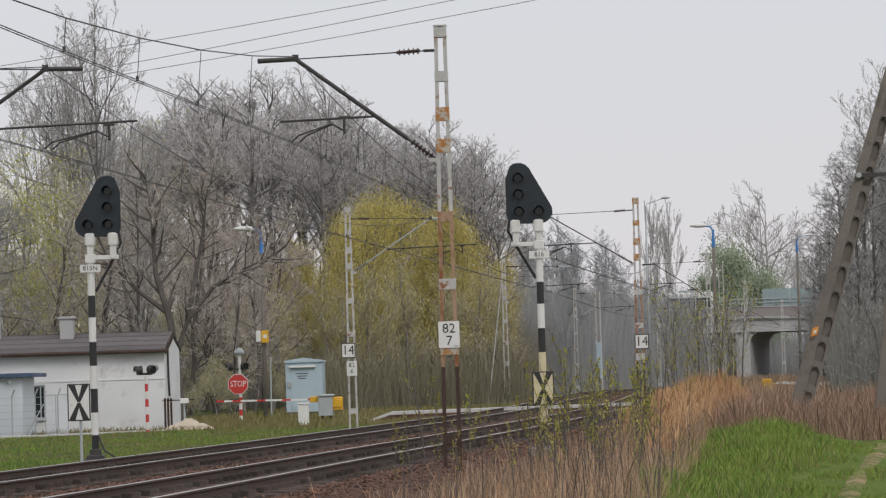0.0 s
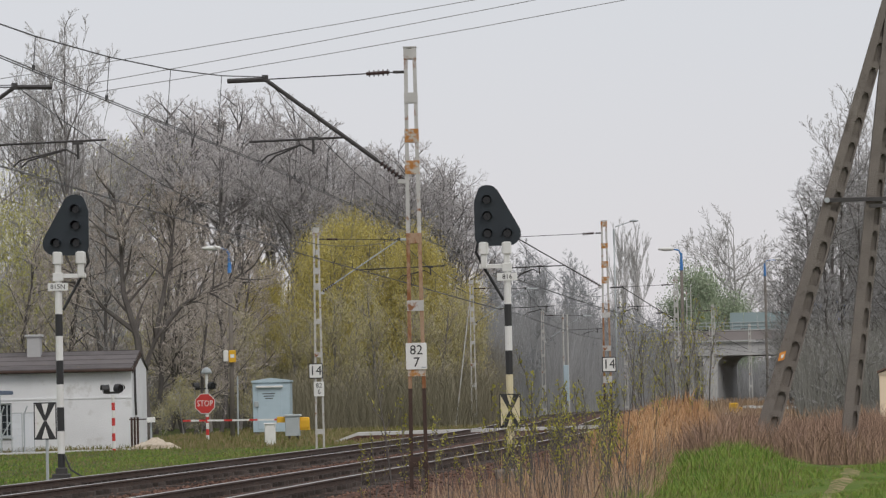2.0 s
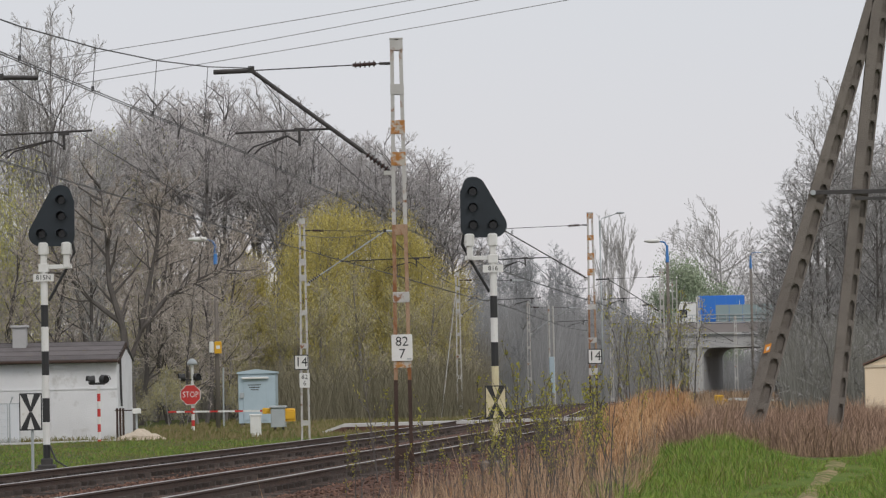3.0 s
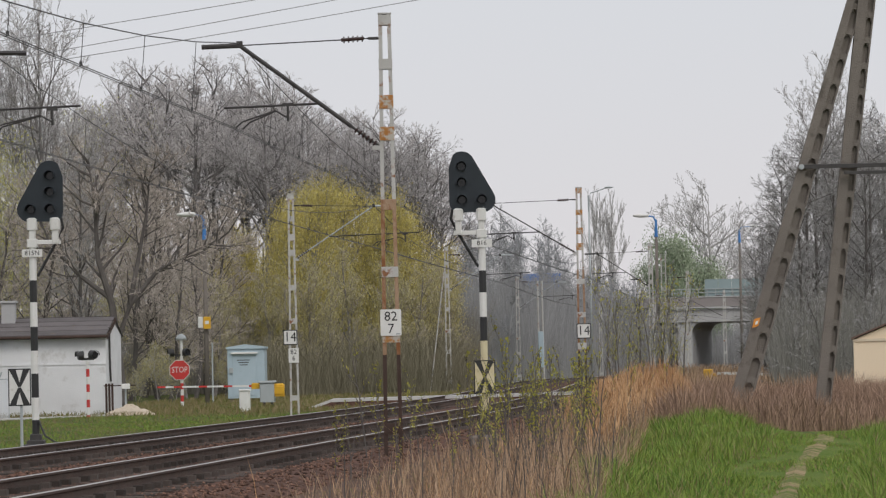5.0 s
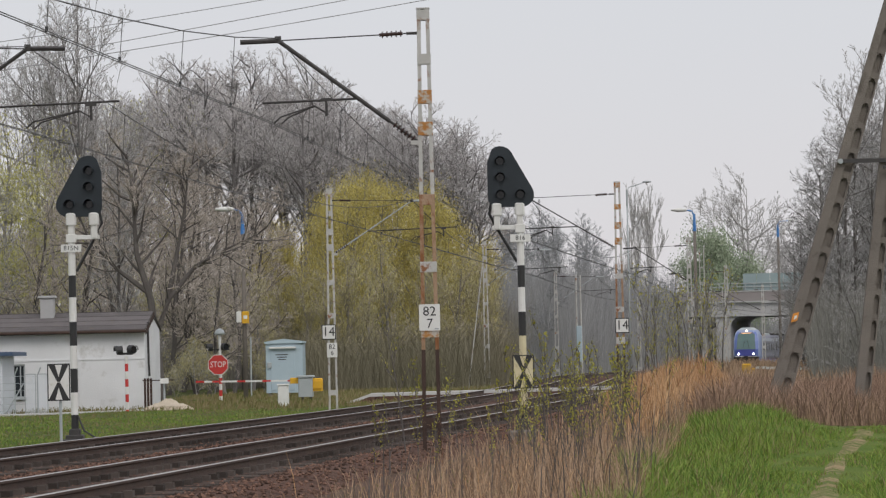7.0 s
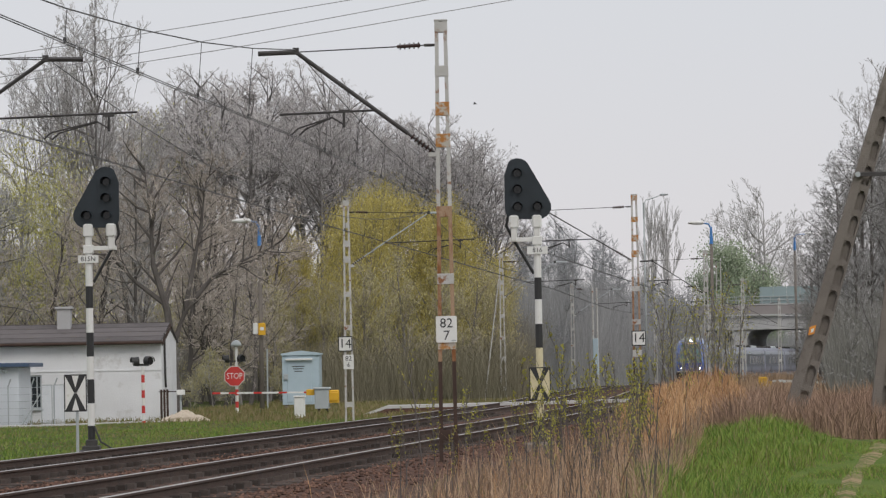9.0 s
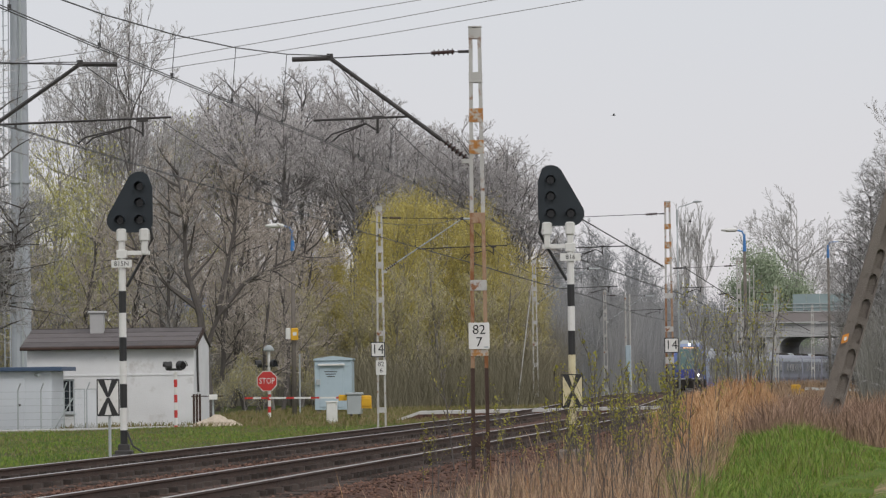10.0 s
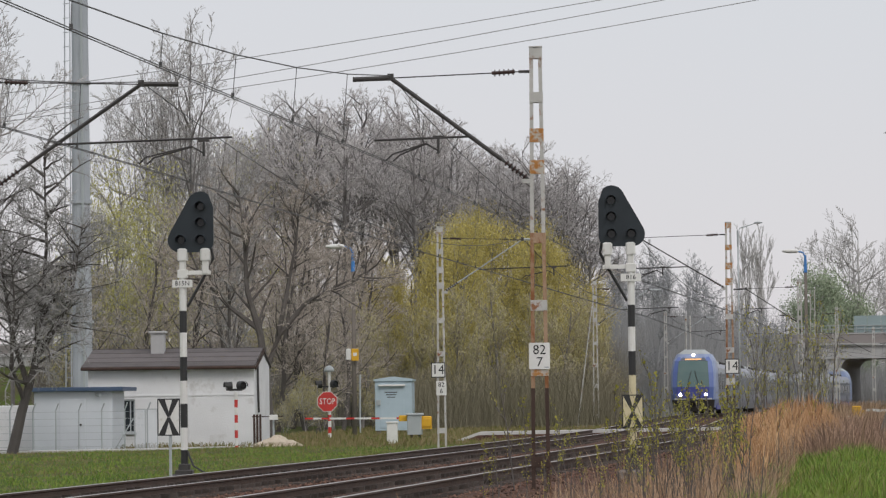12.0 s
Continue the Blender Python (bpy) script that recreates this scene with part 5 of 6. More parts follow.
def build_woods():
    rnd = random.Random(11)
    alder = [tree("alder_tree", "tall bare alder with a dense grey-brown twig crown", grow(20 + i, 8, 0.17, (9, 8, 7), 50, 0.25, 0.07, 0.2, 0.16, cone=0.25, deep=0.5, limbs=fan(20 + i, 18, 3.4, 12, 0.42, 0.17)), ALDERBARK, ALDERTWIG, least=0.0085) for i in range(3)]
    mist = [tree("poplar_sapling_tree", "slender bare tree in the wood along the line, tinted blue-grey for haze", grow(80 + i, 14, 0.12, (20, 11, 9), 44, 0.26, 0.06, 0.25, 0.13, cone=0.35, deep=0.5), MISTWOOD, MISTTWIG, least=0.011) for i in range(2)]
    birch = tree("birch_tree", "tall slender bare birch with wispy pale twigs", grow(31, 9, 0.13, (10, 8, 7), 38, 0.24, 0.08, 0.2, 0.14, cone=0.3, limbs=fan(34, 20, 3.5, 17, 0.2, 0.12, 0.45)), BARK, PALETWIG, least=0.0085)
    b = grow(41, 10, 0.16, (18, 12, 11), 52, 0.46, 0.08, 0.15, 0.2, stem=0.12)
    cherry = tree("cherry_tree", "spreading bare fruit tree with reddish twigs", b, DARKBARK, REDTWIG, leaves(b, 2, 1, 0.06, 1.4, 0.2, 0.5), REDTWIG, least=0.009)
    b = grow(52, 10, 0.2, (28, 10, 8), 34, 0.40, 0.16, 0.04, 0.14, 0.0, stem=0.06, cone=0.4)
    willow = tree("willow_tree", "broad willow in thin yellow-green spring leaf", b, BARK, OLIVE, leaves(b, 3, 8, 0.045, 2.6, 0.42), WILLOW, least=0.009)
    b = grow(57, 10, 0.16, (22, 9, 8), 44, 0.40, 0.05, 0.22, 0.18, 0.06, stem=0.06, cone=0.4)
    loose = tree("weeping_birch", "loose drooping tree in sparse yellow-green leaf", b, BARK, TWIG, leaves(b, 6, 4, 0.05, 2.0, 0.38), LIME, least=0.009)
    b = grow(53, 9, 0.16, (18, 9, 7), 40, 0.42, 0.12, 0.05, 0.16, 0.02, stem=0.08)
    olive = tree("young_leaf_tree", "dense tree in dull olive spring leaf", b, BARK, REDTWIG, leaves(b, 4, 3, 0.055, 3.4, 0.35), OLIVE, least=0.010)
    b = grow(54, 12, 0.25, (22, 9, 7), 55, 0.50, 0.05, 0.12, 0.16, cone=0.45)
    green = tree("leafing_tree", "round tree in fresh green leaf, paled for distance haze", b, BARK, TWIG, leaves(b, 5, 22, 0.15, 1.4, 0.75), FRESH, least=0.02)
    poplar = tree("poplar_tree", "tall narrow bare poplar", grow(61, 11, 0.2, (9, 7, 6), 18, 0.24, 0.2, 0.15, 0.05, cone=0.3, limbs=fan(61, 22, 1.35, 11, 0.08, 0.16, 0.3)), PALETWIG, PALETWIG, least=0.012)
    spread = tree("oak_tree", "wide bare tree, spreading limbs paled for distance haze", grow(63, 11, 0.3, (8, 8, 6), 38, 0.30, 0.08, 0.2, 0.14, cone=0.4, limbs=fan(63, 18, 5.6, 15, 0.2, 0.26, 0.32)), PALETWIG, PALETWIG, least=0.014)
    lean = [([(0, 0, 0), (0.38, 0, 1.6), (0.75, 0.1, 2.9), (1.05, 0, 4.5), (1.2, 0.1, 7.0), (1.15, 0, 10.2)], 0.20, 0.32), ([(0.6, 0, 2.3), (0.1, 0.2, 3.8), (-0.25, 0.1, 6.0), (-0.5, 0, 8.8)], 0.11, 0.2), ([(0.8, 0, 3.2), (1.5, -0.2, 4.2), (2.1, -0.1, 5.6), (2.4, 0, 7.6)], 0.10, 0.15), ([(0.45, 0, 1.9), (0.1, -0.5, 3.0), (0.3, -0.9, 5.0), (0.2, -1.0, 7.0)], 0.09, 0.2)]
    dark = tree("lime_tree", "dark bare roadside tree with a crooked trunk", grow(66, 8.5, 0.2, (32, 12, 10), 66, 0.27, 0.0, 0.16, 0.2, cone=0.3, deep=0.5, limbs=lean), DARKBARK, DARKTWIG, least=0.007)
    forks = [([(0, 0, 0), (-0.15, 0, 2.4), (-0.4, 0, 4.9), (-0.95, 0, 6.8), (-1.05, 0, 9.0), (-1.3, 0.2, 11.0)], 0.24, 0.35), ([(-0.15, 0, 3.6), (0.35, 0, 4.9), (1.5, 0.1, 6.3), (2.9, 0, 7.0), (4.2, 0.2, 7.6)], 0.15, 0.2), ([(0.3, 0, 4.8), (0.75, 0.2, 7.0), (1.1, 0.1, 8.8), (1.3, 0, 10.4)], 0.12, 0.2), ([(-0.5, 0, 5.2), (-1.8, 0.3, 6.2), (-3.0, 0.2, 7.6), (-3.5, 0, 9.0)], 0.12, 0.2)]
    forked = tree("walnut_tree", "dark forked tree with heavy limbs behind the house", grow(42, 8, 0.24, (17, 10, 10), 50, 0.32, 0.06, 0.2, 0.18, cone=0.3, limbs=forks), FORKBARK, REDTWIG, least=0.009)
    gloom = [tree("ash_tree", "dense dark bare tree beyond the weeds", grow(26 + i, 13, 0.15, (24, 12, 12), 48, 0.28, 0.04, 0.12, 0.14, cone=0.4, deep=0.48), DARKBARK, DARKTWIG, least=0.009) for i in range(2)]
    b = grow(71, 4.2, 0.04, (16, 8, 6), 40, 0.6, 0.12, 0.03, 0.2, stem=0.15)
    bush = tree("bare_shrub", "tangled bare brown shrub at the wood's edge", b, FORKBARK, SHRUBTWIG, least=0.009, category="shrub")
    thorn = tree("blackthorn_shrub", "dark tangled bare shrub under the trees", grow(74, 4.0, 0.04, (16, 8, 6), 42, 0.6, 0.12, 0.03, 0.2, stem=0.15), DARKBARK, DARKTWIG, least=0.008, category="shrub")
    b = grow(72, 3.4, 0.04, (16, 8, 6), 42, 0.6, 0.12, 0.03, 0.2, stem=0.15)
    bush2 = tree("leafing_shrub", "tangled shrub with dull young leaves", b, BARK, TWIG, leaves(b, 9, 2, 0.05, 2.5, 0.2), OLIVE, least=0.009, category="shrub")
    b = grow(73, 4.2, 0.03, (10, 5, 4), 28, 0.42, 0.14, 0.2, 0.10, stem=0.06)
    wisp = tree("young_birch", "thin young tree with few yellow-green buds", b, FORKBARK, DARKTWIG, leaves(b, 12, 1, 0.045, 1.3, 0.1, 0.6), BUD, least=0.010, category="shrub")
    used = set()

    def put(src, px, d, h):
        k, turn = h / TALL[src.name.split(".")[0]], rnd.uniform(0, 6.28)
        if src.name in used:
            return copy_thing(src, at(px, d, k / src.scale.x, turn))
        used.add(src.name)
        src.matrix_basis = at(px, d, k, turn)
        return src

    def clear(px, d):
        """Keeps the woods off the railway."""
        return d * (px - 840) / 6400 < line_x(d) - 4.5

    # the alder wood: heights follow its humped outline
    tops = [(-260, 11), (-100, 11), (60, 11), (160, 12.5), (225, 20.2), (318, 21.4), (398, 21.0), (478, 20.8), (558, 19.3), (618, 18.3), (698, 17.2), (748, 16.6), (788, 15.2), (815, 13), (840, 11)]

    def top(px):
        return float(np.interp(px, [a for a, _ in tops], [c for _, c in tops]))

    for row, (d0, step) in enumerate(((222, 46), (240, 44))):
        px = -230 + 17 * row
        while px < 826:
            d = d0 + rnd.uniform(-6, 6)
            put(alder[rnd.randrange(3)], px + rnd.uniform(-10, 10), d, top(px) * d / 230 * rnd.uniform(0.93, 1.06))
            px += step * rnd.uniform(0.8, 1.2)
    # a second belt closes the wood behind
    for i in range(20):
        put(olive if i % 3 else alder[i % 2], -150 + 49 * i, rnd.uniform(285, 330), rnd.uniform(10.5, 14.5))
    px = 832
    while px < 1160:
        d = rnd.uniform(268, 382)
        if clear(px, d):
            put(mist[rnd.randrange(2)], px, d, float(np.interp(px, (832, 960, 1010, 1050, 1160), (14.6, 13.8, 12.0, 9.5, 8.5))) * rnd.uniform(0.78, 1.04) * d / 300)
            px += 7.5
    for px, d, h in ((86, 206, 24.4), (60, 210, 20), (120, 212, 19), (8, 208, 21), (168, 218, 18.5), (-292, 130, 17.5)):
        put(birch, px, d, h)
    for px, d, h in ((110, 178, 11.0), (160, 184, 12), (200, 190, 12.5), (250, 180, 11), (300, 186, 11.5), (340, 190, 12), (385, 192, 11), (425, 198, 10.5), (275, 196, 12), (20, 178, 10), (-90, 176, 10), (365, 180, 8.5), (320, 172, 8)):
        put(cherry, px, d, h)
    # lower trees close the gaps under the alder crowns
    for i in range(13):
        put(cherry, 235 + 46 * (i + 0.5 * rnd.random()), rnd.uniform(232, 262), rnd.uniform(11, 13.5))
    for px, d, h in ((168, 174, 13.0),):
        put(gloom[0], px, d, h)
    for px, d, h in ((572, 196, 11.8), (632, 203, 12.0), (520, 202, 10.8), (695, 199, 11.2), (470, 206, 9.6), (760, 204, 10.4), (738, 200, 10.2), (548, 204, 11.4), (425, 208, 8.6), (800, 207, 8.4), (440, 206, 8.2), (610, 206, 12.0), (680, 206, 11.2)):
        put(willow, px, d, h)
    for px, d, h in ((-16, 200, 15.6), (42, 198, 13.0), (10, 204, 13.5), (228, 225, 18.0), (-75, 202, 13)):
        put(loose, px, d, h)
    for px, d, h in ((560, 190, 7.6), (640, 187, 7.8), (700, 190, 7.2), (770, 194, 7.4), (812, 202, 7.0), (490, 192, 6.4), (20, 200, 9), (-60, 200, 9), (455, 196, 6.0), (520, 189, 6.5), (735, 191, 7.6), (795, 198, 7.4), (600, 186, 6.2), (400, 186, 6.5), (350, 184, 6.0)):
        put(olive, px, d, h)
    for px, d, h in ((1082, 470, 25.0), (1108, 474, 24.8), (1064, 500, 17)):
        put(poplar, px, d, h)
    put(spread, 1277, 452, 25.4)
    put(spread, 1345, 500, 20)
    for px, d, h in ((1226, 440, 16.6), (1192, 446, 13.4), (1258, 452, 13.6)):
        put(green, px, d, h)
    # farther woods beyond the bridge
    px = 900
    while px < 1500:
        d = rnd.uniform(480, 600)
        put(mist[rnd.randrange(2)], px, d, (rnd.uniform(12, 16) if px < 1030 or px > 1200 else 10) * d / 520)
        px += 30
    for i in range(14):
        px = 1215 + 230 * (i + rnd.random()) / 14
        put(bush, px, rnd.uniform(430, 500), rnd.uniform(5, 9))
    # dense dark trees on the other side of the line
    for i in range(38):
        px = 1362 + 350 * (i + rnd.random()) / 38
        d = rnd.uniform(150, 215)
        h = float(np.interp(px, (1362, 1414, 1454, 1700), (7.4, 12.0, 13.4, 15.0))) * d / 178
        put(gloom[rnd.randrange(2)], px, d, h * rnd.uniform(0.84, 1.02))
    put(birch, 1500, 176, 16.5)
    dark.matrix_basis = Matrix.Translation((-19.5, 117, -0.5))
    forked.matrix_basis = Matrix.Translation((-14.1, 150, -0.9))
    # undergrowth along the foot of the woods
    for i in range(56):
        px = -200 + 1360 * (i + rnd.random()) / 56
        d = rnd.uniform(196, 226) if px < 830 else rnd.uniform(235, 370)
        if px > 830 and not clear(px, d):
            continue
        put(thorn if px > 830 else bush if rnd.random() < 0.8 else bush2, px, d, rnd.uniform(3.2, 6.0))
    for i in range(40):
        px = 1385 + 330 * (i + rnd.random()) / 40
        put(thorn if rnd.random() < 0.94 else bush2, px, rnd.uniform(128, 190), rnd.uniform(2.6, 5.5))
    for px, d, h in ((300, 176, 3.0), (330, 170, 2.4), (262, 162, 2.0), (420, 182, 2.0)):
        put(bush2, px, d, h)
    # nests high in the alders
    for px, d, z, r in ((376, 224, 18.5, 0.42), (616, 224, 15.0, 0.2), (300, 226, 16.0, 0.18)):
        s, c = Shape(), Vector((d * (px - 840) / 6400, d, z))
        for _ in range(70):
            v = Vector((rnd.gauss(0, 1), rnd.gauss(0, 1), rnd.gauss(0, 1))).normalized() * r * rnd.random() ** 0.4
            w = Vector((rnd.gauss(0, 1), rnd.gauss(0, 1), rnd.gauss(0, 0.5))).normalized() * r * 0.5
            s.tube([c + v - w, c + v + w], 0.02, 3, caps=False)
        tagged(part("bird_nest", s, BARK), "dark twig nest high in a bare tree", "nest", "nests")
    # thin young trees before the bridge
    for i in range(17):
        px = 1090 + 140 * (i + rnd.random()) / 17
        d = rnd.uniform(122, 150)
        put(wisp, px, d, rnd.uniform(3.0, 5.6))


build_woods()


# ---- grass, reeds, weeds, saplings ----
def near_axis(y):
    return line_x(y) + SPACING


def lawn_edge(y):
    return 1.45 + (y - 40) * 0.066


def blades(name, label, material, count, seed, place, h0, h1, w, lean, kind="grass", lift=0.0):
    """Bent blades of two pieces; place(rnd) gives x, y or None."""
    rnd = random.Random(seed)
    v, f = [], []
    for _ in range(count):
        at_ = place(rnd)
        if at_ is None:
            continue
        x, y, k = at_
        z = ground_z(x, y) - 0.02 + lift * k * rnd.uniform(0.75, 1.1)
        h = rnd.uniform(h0, h1) * k
        lx, ly = rnd.gauss(0, lean) * h, rnd.gauss(0, lean) * h
        ww = w * rnd.uniform(0.6, 1.4)
        n = len(v)
        v += [(x - ww, y, z), (x + ww, y, z), (x + lx * 0.4 + ww * 0.8, y + ly * 0.4, z + h * 0.6), (x + lx * 0.4 - ww * 0.8, y + ly * 0.4, z + h * 0.6), (x + lx, y + ly, z + h)]
        f += [(n, n + 1, n + 2, n + 3), (n + 3, n + 2, n + 4)]
    s = Shape()
    s.v, s.f = v, f
    tagged(part(name, s, material), label, kind, kind="stuff")


def build_vegetation():
    def lawn(r):
        y = 34 + 44 * r.random() ** 1.1
        x = lawn_edge(y) + r.uniform(-0.35, 8.0)
        if y > 72 and x > lawn_edge(y) + 2.2 + r.random():
            return None
        px = float(np.interp(y, (33, 38.5, 45.2, 53.3, 61, 67), (2.85, 3.38, 4.06, 4.93, 5.88, 6.69)))
        if abs(x - px) < 0.13 + 0.22 * noise.noise((x * 4.0, y * 0.4, 0)) and r.random() < 0.9:
            return None
        k = 0.35 + 1.0 * max(0.0, 0.4 + 1.6 * noise.noise((x * 0.9, y * 0.3, 4))) + 0.3 * noise.noise((x * 3, y, 8))
        return x, y, k * (0.4 if abs(x - px) < 0.45 else 0.55 if abs(x - px) < 0.9 else 1)

    def meadow(r):
        y = 58 + 66 * r.random() ** 1.3
        x = line_x(y) - 1.9 - 16 * r.random() ** 1.3
        if abs(y - float(np.interp(x, (-34, -24, -19, -16, -13.2), (112, 118, 121, 122.8, 127)))) < 1.5:
            return None
        k = 0.6 + 0.8 * max(0, 0.4 + noise.noise((x * 0.5, y * 0.2, 7)))
        return x, y, k

    def meadow_old(r):
        y = 58 + 72 * r.random() ** 0.6
        x = line_x(y) - 1.9 - 16 * r.random() ** 1.2
        if abs(y - float(np.interp(x, (-34, -24, -19, -16, -13.2, -11), (112, 118, 121, 122.8, 127, 131.5)))) < 1.5:
            return None
        return x, y, 0.7 + 0.6 * max(0, 0.4 + noise.noise((x * 0.5, y * 0.2, 17)))

    def meadow_far(r):
        y = r.uniform(125, 200)
        x = line_x(y) - 2.2 - 14 * r.random()
        return x, y, 1

    def weeds(r):
        y = 33 + 77 * r.random()
        lo, hi = near_axis(y) + 2.3, lawn_edge(y) + 0.1
        u = r.random() ** 0.62
        x = lo + (hi - lo) * u
        dens = 0.06 + 0.8 * u * u
        if r.random() > dens:
            return None
        return x, y, 0.3 + (0.35 * u if u < 0.7 else 0.245 - 0.6 * (u - 0.7)) + 0.2 * noise.noise((x * 0.6, y * 0.3, 2)) + (0.5 if r.random() < 0.04 else 0)

    def reeds(r):
        y = 58 + 54 * r.random() ** 0.8
        u = r.random()
        x = y * (0.027 + 0.037 * u)
        if (y < 86 and x > float(np.interp(y, (58, 68, 78, 86), (2.1, 2.7, 3.6, 5.6))) + 0.35 * r.random()) or (u > 0.7 and r.random() > (1 - u) / 0.3):
            return None
        return x, y, (0.35 + 1.2 * u if u < 0.55 else 1.0 if u < 0.8 else 1.0 - 1.9 * (u - 0.8)) * (0.95 + 0.45 * noise.noise((x * 1.3, y * 0.3, 9))) * min(1.0, 0.62 + 0.02 * (y - 58))

    def brush(r):
        y = 72 + 42 * r.random() ** 1.3
        x = r.uniform(lawn_edge(y) + 0.2, 17)
        if y < 75 + 4 * noise.noise((x * 0.4, 0, 3)):
            return None
        return x, y, 0.75 + 0.4 * noise.noise((x * 0.5, y * 0.2, 5))

    def shoots(r):
        y = r.uniform(181, 196)
        x = y * (r.uniform(455, 850) - 840) / 6400
        return x, y, 1

    def verge(r):
        y = r.uniform(112, 330)
        x = near_axis(y) + 3.0 + 18 * r.random()
        return x, y, 0.9

    blades("lawn_grass", "lush bright green spring grass beside the path", GRASS, 125000, 1, lawn, 0.06, 0.32, 0.0038, 0.5)
    blades("lawn_old_grass", "yellowed grass in the lawn", GRASSDRY, 24000, 11, lawn, 0.08, 0.30, 0.006, 0.4)
    blades("meadow_grass", "short green meadow grass between track and lane", GRASS, 44000, 2, meadow, 0.04, 0.12, 0.007, 0.5)
    blades("meadow_dry_grass", "brownish old grass in the meadow", GRASSDRY, 24000, 3, meadow_old, 0.03, 0.11, 0.007, 0.5)
    blades("crossing_grass", "mixed green and dry grass round the crossing", GRASSDRY, 16000, 4, meadow_far, 0.07, 0.24, 0.012, 0.35)
    blades("dry_weeds", "thin brown dry weed stems along the ballast", BRUSH, 44000, 5, weeds, 0.35, 1.3, 0.0036, 0.26)
    blades("dry_weed_mix", "straw-coloured dry grass among the weeds", REED, 6500, 15, weeds, 0.3, 1.0, 0.0036, 0.36)
    blades("green_undergrowth", "fresh grass coming up through dry weeds", GRASSDRY, 14000, 25, weeds, 0.15, 0.4, 0.006, 0.4)
    blades("dry_reeds", "thick stand of tall orange-tan dry reeds", REED, 60000, 6, reeds, 0.65, 1.45, 0.006, 0.13)
    blades("reed_stalks", "darker dry reed stalks", BRUSH, 14000, 16, reeds, 0.6, 1.35, 0.005, 0.18)
    blades("reed_plumes", "ragged fluffy dry reed plumes", PLUME, 15000, 17, reeds, 0.10, 0.26, 0.008, 0.45, lift=1.08)
    blades("dark_stalks", "thin dark dead stalks standing in the weeds", DARKBARK, 900, 18, weeds, 1.3, 2.4, 0.006, 0.14)
    blades("willow_shoots", "bare shoots under the willows", SHOOT, 14000, 34, shoots, 0.5, 3.6, 0.009, 0.4)
    blades("dry_brush", "brown tangled dead stems beyond the lawn", DEADSTEM, 60000, 7, brush, 0.55, 1.27, 0.006, 0.42)
    blades("far_verge", "rough dry verge grass along the far line", BRUSH, 14000, 8, verge, 0.6, 1.4, 0.016, 0.25)
    def thicket(r):
        y = r.uniform(205, 262)
        x = y * (r.uniform(-180, 870) - 840) / 6400
        return x, y, 1

    def thicket_east(r):
        y = r.uniform(130, 210)
        x = y * (r.uniform(1390, 1720) - 840) / 6400
        return x, y, 0.9

    def thicket_mid(r):
        y = r.uniform(270, 384)
        x = y * (r.uniform(840, 1170) - 840) / 6400
        return (x, y, 1.2) if x < line_x(y) - 4 else None

    blades("brushwood", "thin bare stems filling the foot of the wood", WESTWOOD, 26000, 31, thicket, 1.2, 6.0, 0.010, 0.16)
    blades("brushwood_east", "thin bare stems under the dark trees", DARKWOOD, 14000, 32, thicket_east, 0.8, 5.5, 0.008, 0.2)
    def thicket_beyond(r):
        y = r.uniform(425, 520)
        x = y * (r.uniform(1150, 1480) - 840) / 6400
        return x, y, 1

    # far thickets share the blue-grey that carries the haze in its colour
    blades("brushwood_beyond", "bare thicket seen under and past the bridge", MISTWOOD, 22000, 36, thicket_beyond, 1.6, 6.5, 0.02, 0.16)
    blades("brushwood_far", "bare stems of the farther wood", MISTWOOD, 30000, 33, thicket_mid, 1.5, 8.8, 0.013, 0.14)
    # saplings with yellow-green buds
    kinds = []
    for i in range(5):
        br = grow(90 + i, 2.0, 0.014, (7, 3), 28, 0.34, 0.12, 0.25, 0.07)
        t = thing("sapling", pose(0, 0, 0), "thin sapling with scattered yellow-green buds among dry weeds", "sapling", "saplings in the weeds")
        part("stem", prisms(br, 0.004), FORKBARK, t)
        lv = Shape()
        r2 = random.Random(i)
        for pts, _, _, lev in br:
            if lev == 0:
                continue
            for _ in range(6 if lev == 1 else 4):
                p = pts[0].lerp(pts[-1], r2.uniform(0.2, 1.0)) + Vector((r2.gauss(0, 0.02), r2.gauss(0, 0.02), r2.gauss(0, 0.02)))
                q, a = r2.uniform(0.012, 0.028), r2.uniform(0, 6.28)
                u, w = Vector((math.cos(a), math.sin(a) * 0.4, r2.gauss(0, 0.5))) * q, Vector((r2.gauss(0, 0.4), -0.3, 1)).normalized() * q * 1.2
                lv.quad(p, p + u + w * 0.5, p + w * 1.3, p - u + w * 0.5)
        part("leaves", lv, BUD, t, "small yellow-green leaves")
        kinds.append(t)
    rnd = random.Random(77)
    first = set()
    spots = [(668, 57, 2.15), (690, 52, 1.5), (640, 50, 1.2), (612, 47, 1.1), (745, 55, 1.3), (760, 62, 1.5), (835, 58, 1.1), (862, 52, 1.4), (885, 66, 1.6), (915, 60, 1.9), (930, 64, 2.2), (960, 56, 1.7), (985, 63, 2.7), (1000, 58, 2.2), (1015, 66, 2.9), (1035, 60, 2.3), (1058, 68, 2.5), (1075, 64, 2.0), (1100, 72, 2.4), (1130, 76, 2.6), (1170, 80, 2.8), (1200, 84, 2.6), (980, 47, 1.3), (900, 46, 1.2), (820, 45, 1.0), (1050, 50, 1.3), (720, 47, 1.0), (795, 50, 1.2), (950, 70, 2.3), (1222, 90, 3.0), (1150, 88, 3.0)]
    spots += [(rnd.uniform(850, 1085), rnd.uniform(46, 76), rnd.uniform(0.9, 1.75)) for _ in range(46)]
